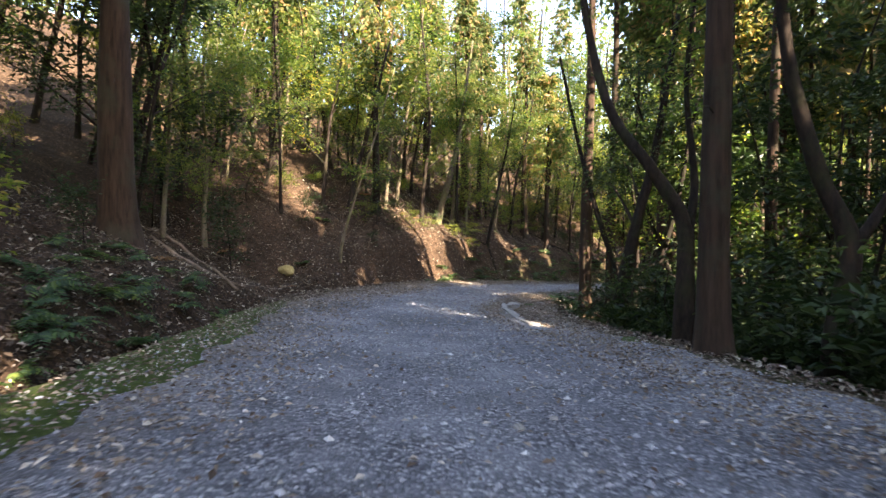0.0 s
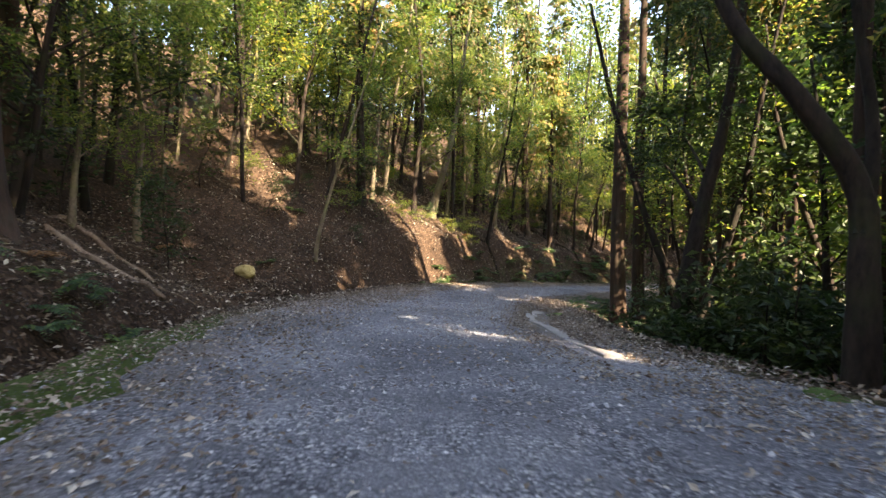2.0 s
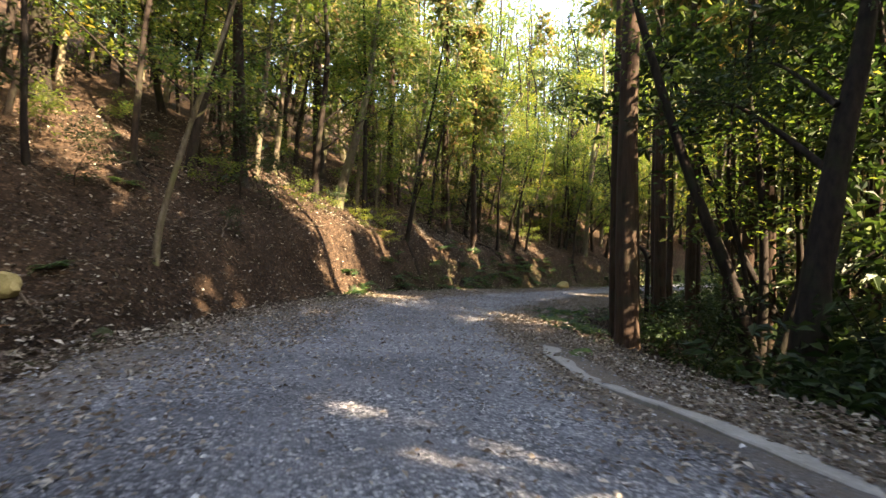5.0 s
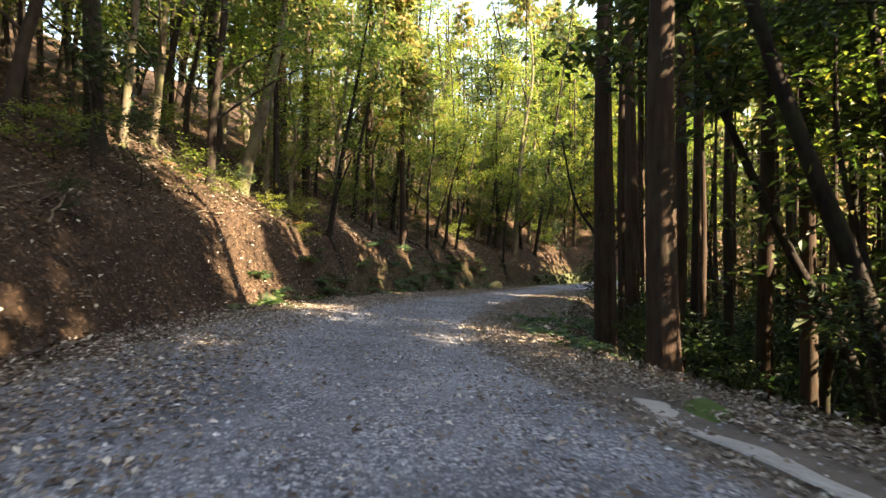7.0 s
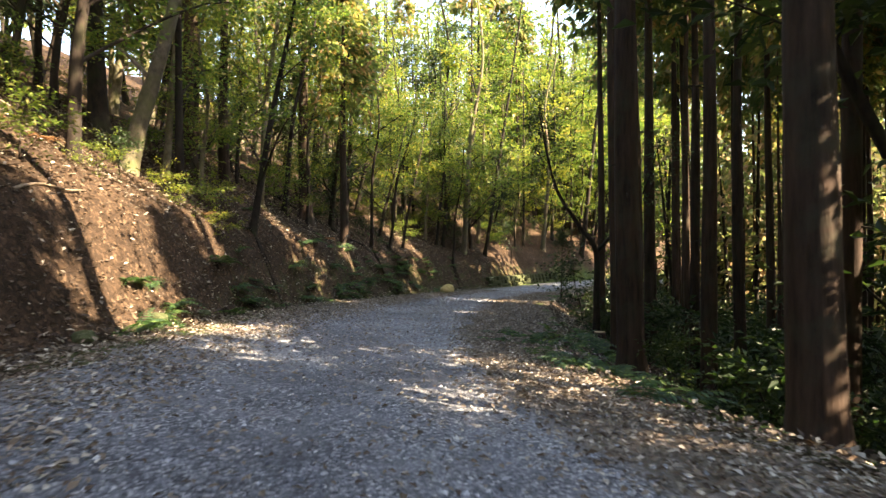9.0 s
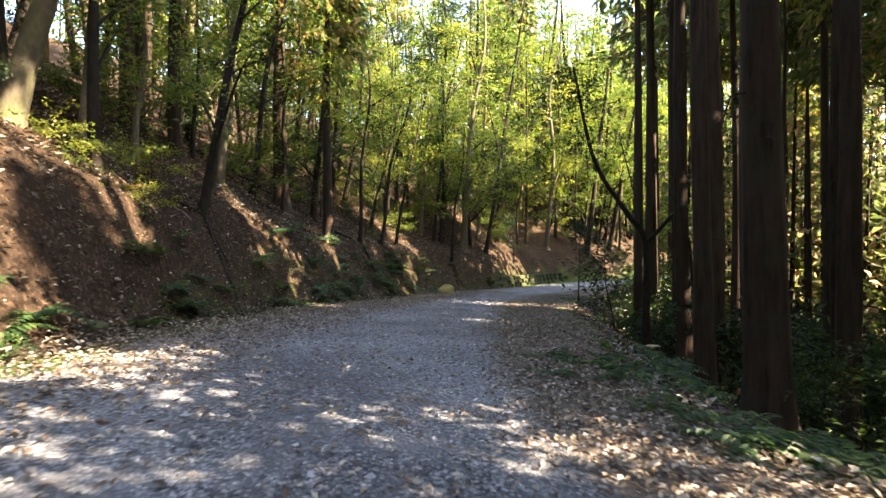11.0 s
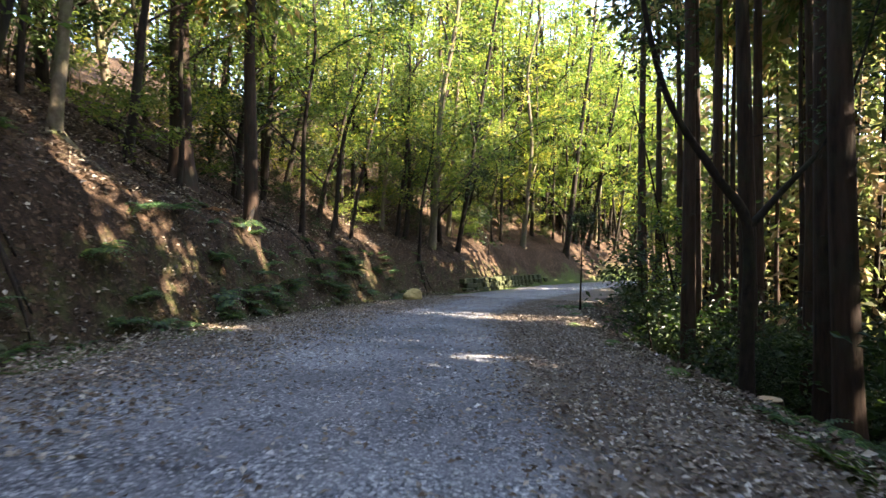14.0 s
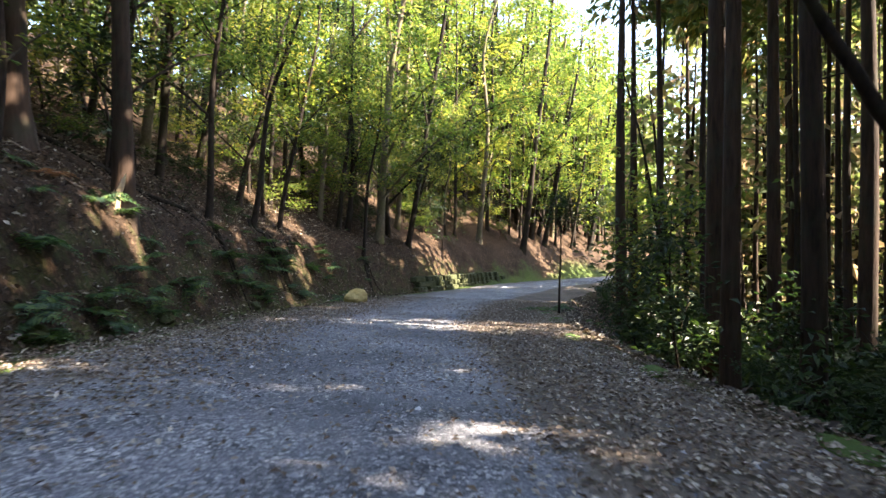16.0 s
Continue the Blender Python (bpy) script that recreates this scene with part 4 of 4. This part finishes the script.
# ---- small things ----
def path_strip():
    """The broken concrete edging on the road's right side."""
    line = spline([(2.0, 12.6), (2.0, 14.7), (1.95, 17.6), (2.05, 19.0), (2.3, 20.6), (2.75, 21.8)], 10)
    rng = np.random.RandomState(4)
    strip = new("concrete_edging")
    tagged(strip, "weathered pale concrete edging strip half buried in leaves", "edging", kind="structure")
    n = len(line)
    t = np.gradient(line, axis=0)
    t /= np.linalg.norm(t, axis=1)[:, None]
    side = np.stack([t[:, 1], -t[:, 0]], 1)
    step = 9
    for k in range(0, n - 1, step):
        seg = range(k, min(k + step, n - 1) + 1)
        bm = bmesh.new()
        rings = []
        for j in seg:
            wide = 0.2 + 0.06 * math.sin(j * 0.55) + rng.uniform(-0.035, 0.035)
            lo, hi = line[j] - side[j] * 0.06, line[j] + side[j] * wide
            shrink = 0.015 * (1 if j == seg[0] else -1 if j == seg[-1] else 0)
            lo, hi = lo + t[j] * shrink, hi + t[j] * shrink
            zl, zh = h1(*lo), h1(*hi)
            top = 0.052 + 0.022 * math.sin(j * 0.37 + 1) + rng.uniform(-0.006, 0.006)
            rings.append([bm.verts.new(p) for p in ((*lo, zl - 0.1), (*lo, zl + top - 0.012), (*(lo + side[j] * 0.02), zl + top), (*(hi - side[j] * 0.03), zh + top - 0.01), (*hi, zh + top - 0.035), (*hi, zh - 0.1))])
        for a, b in zip(rings, rings[1:]):
            for q in range(6):
                bm.faces.new((a[q], a[(q + 1) % 6], b[(q + 1) % 6], b[q]))
        bm.faces.new(rings[0])
        bm.faces.new(rings[-1][::-1])
        bmesh.ops.recalc_face_normals(bm, faces=bm.faces)
        me = bpy.data.meshes.new("slab")
        bm.to_mesh(me)
        bm.free()
        me.materials.append(CONCRETE)
        part_mesh("slab", me, strip)


def rock(name, x, y, size, mat, label, seed, sink=0.25, lift=None):
    rng = np.random.RandomState(seed)
    bm = bmesh.new()
    bmesh.ops.create_icosphere(bm, subdivisions=3, radius=1)
    off = Vector(rng.uniform(0, 50, 3))
    for v in bm.verts:
        c = v.co.copy()
        k = 1 + 0.32 * noise.noise(c * 1.1 + off) + 0.12 * noise.noise(c * 3 + off) - 0.12 * max(0, noise.cell(c * 1.4 + off) - 0.5)
        v.co = Vector((c.x * size[0], c.y * size[1], c.z * size[2])) * k
    me = bpy.data.meshes.new(name)
    bm.to_mesh(me)
    bm.free()
    me.materials.append(mat)
    ob = new(name, me)
    ob.matrix_basis = Matrix.Translation((x, y, h1(x, y) + size[2] * (1 - 2 * sink))) @ Matrix.Rotation(rng.uniform(0, 6.3), 4, "Z")
    return tagged(ob, label, "rock")


def stump(x, y, r, h):
    rng = np.random.RandomState(15)
    ob = new("tree_stump")
    z = np.array([-0.3, 0.0, 0.12, 0.3, h])
    path = np.stack([z * 0, z * 0, z], 1)
    rr = r * np.array([1.5, 1.35, 1.12, 1.02, 1.0])
    part_mesh("bark", mesh_of("bark", *tube(path, rr, 14, rng, 0.06), CEDAR_BARK), ob)
    top = np.array([[0, 0, h - 0.01], [0, 0, h + 0.012]])
    part_mesh("cut_face", mesh_of("cut_face", *tube(top, [r * 0.97, r * 0.93], 14, rng, 0.03), CUT_WOOD, flat=True), ob, "pale sawn top with growth rings")
    ob.matrix_basis = Matrix.Translation((x, y, h1(x, y)))
    return tagged(ob, "sawn cedar stump with a pale cut top on the slope", "stump")


def log_between(name, a, b, r, label, mat=None, seed=1, lift=0.6, sides=9):
    """A fallen stem or stick lying on the ground from a to b (plan)."""
    rng = np.random.RandomState(seed)
    n = 9
    f = np.linspace(0, 1, n)
    x, y = a[0] + (b[0] - a[0]) * f, a[1] + (b[1] - a[1]) * f
    z = height(x, y)
    z = np.maximum(z, np.linspace(z[0], z[-1], n)) + r * lift
    bend = rng.normal(0, r * 0.5, n)
    path = np.stack([x + bend, y, z], 1)
    ob = new(name, mesh_of(name, *tube(path, r * (1 - 0.45 * f), sides, rng, 0.08), mat or DEAD_WOOD))
    return tagged(ob, label, "log" if r > 0.05 else "branch")


def fern_mesh(seed, mat, fronds=10, length=0.65):
    rng = np.random.RandomState(seed)
    base, way, size, ribs = [], [], [], []
    for n in range(fronds):
        a = n / fronds * 2 * np.pi + rng.uniform(-0.3, 0.3)
        ln = length * rng.uniform(0.7, 1.15)
        out = np.array([np.cos(a), np.sin(a), 0])
        rise = rng.uniform(0.45, 0.95)
        g = np.linspace(0, 1, 9)
        line = out * (ln * g)[:, None] + np.array([0, 0, 1.0]) * (ln * (rise * g - 0.75 * g**2))[:, None]
        ribs.append(tube(line[::4], 0.006 * (1.2 - g[::4]), 3, close=False))
        side = np.cross(out, [0, 0, 1.0])
        for k in range(2, 11):
            f = k / 11
            p = np.array([np.interp(f, g, line[:, c]) for c in range(3)])
            for s in (-1, 1):
                base.append(p)
                way.append(side * s + out * 0.4 + [0, 0, -0.15])
                size.append(ln * 0.36 * (1.05 - f) * rng.uniform(0.85, 1.1) + 0.02)
    v, f = leaf_quads(np.array(base), np.array(way), np.array(size), rng, 0.42, 0.9, 0.03)
    return mesh_of("fern", *joined(ribs + [(v, [tuple(q) for q in f.tolist()])]), mat, flat=True)


def plants():
    rng = np.random.RandomState(31)
    meshes = [fern_mesh(1, FERN_MAT), fern_mesh(2, FERN_MAT, 9, 0.8), fern_mesh(3, FERN_MAT, 12, 0.5)]
    dead = [fern_mesh(5, DEAD_FERN, 11, 0.7)]

    def put(x, y, kinds, scale, label, group, lift=0.0):
        ob = new("fern", kinds[rng.randint(len(kinds))])
        ob.matrix_basis = Matrix.Translation((x, y, h1(x, y) - 0.02 + lift)) @ Euler((rng.normal(0, 0.15), rng.normal(0, 0.15), rng.uniform(0, 6.3))).to_matrix().to_4x4() @ Matrix.Diagonal((scale, scale, scale, 1))
        tagged(ob, label, "fern", group)

    # dark ferns hanging over the ditch
    for _ in range(78):
        s, d = rng.uniform(-1, 15.5), 1.2 + 2.6 * rng.rand() ** 1.3
        put(*edge_point(s, d), meshes, rng.uniform(0.7, 1.2), "dark green fern hanging over the roadside ditch", "ferns over the ditch")
    # along the cut bank's foot
    for _ in range(110):
        s, d = rng.uniform(31, 66), rng.uniform(0.45, 1.7)
        put(*edge_point(s, d), meshes, rng.uniform(0.6, 1.35), "green fern at the foot of the bank", "ferns of the bank foot")
    for _ in range(30):
        s, d = rng.uniform(16, 80), rng.uniform(1.8, 8)
        put(*edge_point(s, d), meshes, rng.uniform(0.4, 0.9), "green fern among fallen leaves", "ferns of the slope")
    for _ in range(10):
        s, d = rng.uniform(15, 50), rng.uniform(1.5, 6)
        put(*edge_point(s, d), dead, rng.uniform(0.5, 0.9), "withered brown fern among fallen leaves", "withered ferns")
    # clumps at the right edge
    for cx, cy, n, wide in ((6.3, 29.3, 9, 0.5), (8.2, 31.9, 14, 0.65), (10.2, 33.2, 9, 0.5), (10.9, 34.3, 9, 0.4), (6.9, 28.3, 5, 0.4), (12.3, 35.2, 5, 0.5), (5.5, 26.3, 4, 0.4), (23.5, 50.6, 6, 0.6), (25.2, 50.6, 7, 0.8)):
        for _ in range(n):
            put(cx + rng.normal(0, wide), cy + rng.normal(0, wide), meshes, rng.uniform(0.7, 1.3), "bright green fern on the road's outer edge", "ferns of the road edge")
    for _ in range(22):
        s, e = rng.uniform(2, 75), 0.9 + 5 * rng.rand()
        put(*edge_point(s, e, True), meshes, rng.uniform(0.6, 1.3), "dark green fern in shade below the road", "ferns below the road")


def retaining_wall():
    """Low mossy stone wall at the bank's foot, where the road bends."""
    rng = np.random.RandomState(8)
    wall = new("stone_wall")
    tagged(wall, "low mossy stone wall at the bank foot", "wall", kind="structure")
    meshes = []
    for n in range(4):
        bm = bmesh.new()
        bmesh.ops.create_cube(bm, size=1)
        bmesh.ops.bevel(bm, geom=bm.edges[:], offset=0.12, segments=1, affect="EDGES")
        for v in bm.verts:
            v.co += Vector(rng.uniform(-0.05, 0.05, 3))
        me = bpy.data.meshes.new("stone")
        bm.to_mesh(me)
        bm.free()
        me.materials.append(MOSS_STONE)
        meshes.append(me)
    for k in range(26):
        s = 70.5 + k * 0.5
        for row in range(3):
            x, y = edge_point(s + 0.27 * (row % 2), 0.42 + 0.07 * row)
            i = int(np.abs(ALONG - s).argmin())
            ob = part_mesh("stone", meshes[rng.randint(4)], wall)
            z0 = LEFT[i, 2]
            ob.matrix_basis = Matrix.Translation((x, y, z0 + 0.1 + 0.33 * row)) @ Matrix.Rotation(math.atan2(ACROSS[i, 1], ACROSS[i, 0]) + rng.normal(0, 0.08), 4, "Z") @ Matrix.Diagonal((0.42, 0.5, 0.33, 1))


def fallen_leaves():
    """Leaf litter: thick on the right shoulder and the bank, thin on the wheel tracks."""
    rng = np.random.RandomState(12)
    k = np.arange(len(ALONG))

    def scatter(s, u, lo, hi, tilt, lift):
        idx = np.interp(s, ALONG, k)
        c = np.stack([np.interp(idx, k, CENTRE[:, n]) for n in range(2)], 1)
        a = np.stack([np.interp(idx, k, ACROSS[:, n]) for n in range(2)], 1)
        p = c + a * u[:, None]
        z = height(p[:, 0], p[:, 1])
        n = len(s)
        ang = rng.uniform(0, 2 * np.pi, n)
        way = np.stack([np.cos(ang), np.sin(ang), rng.normal(0, tilt, n)], 1)
        base = np.column_stack([p, z + lift + rng.uniform(0, 0.015, n)])
        return leaf_quads(base, way, rng.uniform(lo, hi, n), rng, 0.55, 0.75, 0.14, 0.0)

    # road
    n = 260000
    s = rng.uniform(-1, 66, n) ** 1.0
    idx = np.interp(s, ALONG, k)
    w = np.interp(idx, k, HALF)
    u = rng.uniform(-1, 1, n) * (w - 0.05)
    clumps = 0.5 + 0.5 * waves(s, u, 41, 1.3)
    thick = 0.1 + 0.95 * smooth(1.0, 2.0, u) + 0.75 * smooth(1.2, 2.6, -u)
    thick = thick * (0.35 + 0.9 * clumps) * (0.45 + 0.55 * smooth(8, 24, s))
    kerb = (s > 11) & (s < 23) & (np.abs(u - 2.3) < 0.25)
    keep = (rng.rand(n) < thick) & ~kerb
    v, f = scatter(s[keep], u[keep], 0.04, 0.085, 0.22, 0.036)
    ob = new("fallen_leaves", mesh_of("fallen_leaves", v, f, LITTER, flat=True))
    tagged(ob, "dry brown fallen leaves scattered over the gravel", "leaves", kind="stuff")
    # bank and slope
    n = 105000
    s = rng.uniform(-1, 72, n)
    idx = np.interp(s, ALONG, k)
    w = np.interp(idx, k, HALF)
    d = 8 * rng.rand(n) ** 1.3
    right = rng.rand(n) < 0.3
    u = np.where(right, w + d * 0.6, -w - d)
    bare = (s < 15) & ~right & (d < 0.9)
    s, u = s[~bare], u[~bare]
    v, f = scatter(s, u, 0.06, 0.14, 0.4, 0.06)
    ob = new("leaf_litter", mesh_of("leaf_litter", v, f, SHADED_LITTER, flat=True))
    tagged(ob, "thick brown leaf litter on the forest slope", "leaves", kind="stuff")


def loose_gravel():
    rng = np.random.RandomState(19)
    k = np.arange(len(ALONG))
    n = 24000
    s = -1 + 54 * rng.rand(n)
    idx = np.interp(s, ALONG, k)
    w = np.interp(idx, k, HALF)
    u = rng.uniform(-1, 1, n) * (w - 0.3)
    c = np.stack([np.interp(idx, k, CENTRE[:, j]) for j in range(2)], 1)
    a = np.stack([np.interp(idx, k, ACROSS[:, j]) for j in range(2)], 1)
    p = c + a * u[:, None]
    z = height(p[:, 0], p[:, 1]) + 0.02
    r = 0.01 + 0.026 * rng.rand(n) ** 3
    unit = np.array([(1, 0, 0), (0, 1, 0), (-1, 0, 0), (0, -1, 0), (0, 0, 1)], float)
    jit = unit[None] * rng.uniform(0.6, 1.25, (n, 5, 1)) + rng.normal(0, 0.2, (n, 5, 3))
    v = np.column_stack([p, z])[:, None] + jit * (r[:, None, None] * np.array([1, 1, 0.6]))
    tri = np.array([(0, 1, 4), (1, 2, 4), (2, 3, 4), (3, 0, 4)])
    f = (tri[None] + 5 * np.arange(n)[:, None, None]).reshape(-1, 3)
    ob = new("loose_gravel", mesh_of("loose_gravel", v.reshape(-1, 3), f, PEBBLE, flat=True))
    tagged(ob, "loose grey crushed stones on the road", "gravel", kind="stuff")


path_strip()
plants()
retaining_wall()
stump(14.2, 37.0, 0.2, 0.38)
rock("boulder", 19.2, 57.6, (0.55, 0.4, 0.38), TAN_STONE, "yellowish tan boulder at the bank foot", 3)
rock("boulder", -6.5, 23.4, (0.38, 0.3, 0.24), TAN_STONE, "rounded tan stone among fallen leaves", 5)
for n, (s, d, r) in enumerate([(33.0, 1.0, 0.22), (35.2, 0.9, 0.18), (30.5, 0.8, 0.2), (46, 0.5, 0.2), (50, 0.5, 0.25), (40, 0.7, 0.16), (55, 0.5, 0.2), (22, 1.5, 0.2)]):
    x, y = edge_point(s, d)
    tagged(rock("stone", x, y, (r, r * 0.8, r * 0.7), MOSS_STONE, "mossy stone at the bank foot", 20 + n), group="stones of the bank foot")
for n, (x, y, r) in enumerate([(0.55, 3.9, 0.05), (0.85, 4.2, 0.035), (-2.2, 5.6, 0.04), (-1.2, 6.4, 0.03), (1.3, 9.0, 0.03), (-2.6, 9.2, 0.04), (0.4, 15.2, 0.03), (3.2, 31.3, 0.035)]):
    tagged(rock("small_stone", x, y, (r, r * 0.8, r * 0.6), CONCRETE, "pale loose stone on the gravel road", 40 + n, 0.1), group="loose stones on the road")
log_between("fallen_log", (-9.6, 18.3), (-6.4, 17.6), 0.11, "grey fallen log lying across the gully", seed=3)
log_between("fallen_log", (-10.4, 20.2), (-7.6, 19.6), 0.09, "grey fallen log lying across the gully", seed=4)
log_between("fallen_log", (3.2, 50.8), (12.4, 53.6), 0.1, "dark fallen trunk lying on the leafy bank", DARK_BARK, 5)
log_between("fallen_branch", (-6.4, 23.6), (-5.4, 22.6), 0.025, "thin dead branch on the leaf litter", seed=6)
log_between("fallen_branch", (-6.9, 18.0), (-5.9, 19.4), 0.03, "thin dead branch on the leaf litter", seed=7)
_r = np.random.RandomState(55)
for n in range(64):
    s, d = _r.uniform(14, 66), _r.uniform(1.6, 8)
    x, y = edge_point(s, d)
    a, ln = _r.uniform(0, 6.3), _r.uniform(0.6, 2.4)
    ob = log_between("fallen_branch", (x, y), (x + ln * math.cos(a), y + ln * math.sin(a)), _r.uniform(0.012, 0.04), "thin dead branch on the leafy bank", seed=100 + n, sides=6)
    tagged(ob, group="dead branches of the bank")


def moss_patch(x, y, a, b, turn):
    bm = bmesh.new()
    bmesh.ops.create_uvsphere(bm, u_segments=20, v_segments=8, radius=1)
    for v in bm.verts:
        k = 1 + 0.25 * noise.noise(v.co * 1.6 + Vector((x, y, 0)))
        v.co = Vector((v.co.x * a * k, v.co.y * b * k, v.co.z * 0.045))
    me = bpy.data.meshes.new("moss_patch")
    bm.to_mesh(me)
    bm.free()
    me.materials.append(MOSS)
    me.polygons.foreach_set("use_smooth", np.ones(len(me.polygons), bool))
    ob = new("moss_patch", me)
    ob.matrix_basis = Matrix.Translation((x, y, h1(x, y) + 0.02)) @ Matrix.Rotation(turn, 4, "Z")
    tagged(ob, "low cushion of bright green moss on the verge", "moss", "moss cushions")


def broken_snag(x, y):
    rng = np.random.RandomState(9)
    ob = new("broken_snag")
    path = np.array([(0, 0, -0.2), (0.02, 0, 0.1), (0.12, 0, 0.45), (0.22, 0.02, 0.75), (0.3, 0.02, 1.0)])
    part_mesh("splintered_wood", mesh_of("splintered_wood", *tube(path, [0.13, 0.12, 0.085, 0.06, 0.012], 8, rng, 0.15), CUT_WOOD, flat=True), ob, "pale torn wood")
    path = np.array([(-0.06, 0, 0.0), (-0.05, 0.01, 0.3), (0.0, 0.02, 0.52)])
    part_mesh("splinter", mesh_of("splinter", *tube(path, [0.05, 0.03, 0.006], 6, rng, 0.2), DEAD_WOOD, flat=True), ob)
    ob.matrix_basis = Matrix.Translation((x, y, h1(x, y))) @ Matrix.Scale(0.75, 4)
    tagged(ob, "broken snag of pale torn wood on the bank", "snag")


def number_tag(x, y, z, turn):
    tag = new("number_tag")
    bm = bmesh.new()
    bmesh.ops.create_cube(bm, size=1)
    bmesh.ops.scale(bm, vec=(0.11, 0.008, 0.065), verts=bm.verts)
    bmesh.ops.bevel(bm, geom=bm.edges[:], offset=0.002, segments=1, affect="EDGES")
    me = bpy.data.meshes.new("plate")
    bm.to_mesh(me)
    bm.free()
    me.materials.append(TAG_MAT)
    part_mesh("plate", me, tag)
    for k in (-0.025, 0.02):
        bm = bmesh.new()
        bmesh.ops.create_cube(bm, size=1)
        bmesh.ops.scale(bm, vec=(0.02, 0.004, 0.035), verts=bm.verts)
        bmesh.ops.translate(bm, vec=(k, -0.005, 0), verts=bm.verts)
        me = bpy.data.meshes.new("mark")
        bm.to_mesh(me)
        bm.free()
        me.materials.append(DARK_BARK)
        part_mesh("mark", me, tag, "dark painted mark")
    tag.matrix_basis = Matrix.Translation((x, y, z)) @ Matrix.Rotation(turn, 4, "Z")
    tagged(tag, "small white plate fixed to a conifer trunk", "tag")


broken_snag(9.0, 49.9)
number_tag(9.17, 50.16, 0.5, 0.15)
for x, y, a, b, turn in ((3.15, 21.3, 0.5, 0.2, 0.9), (3.5, 10.4, 0.35, 0.18, 1.4), (14.6, 40.6, 0.4, 0.2, 0.7), (20.6, 47.6, 0.7, 0.25, 0.7), (12.6, 37.6, 0.4, 0.2, 0.7), (22.4, 49.6, 0.5, 0.25, 0.6), (16.9, 44.0, 0.5, 0.2, 0.8)):
    moss_patch(x, y, a, b, turn)
fallen_leaves()
loose_gravel()
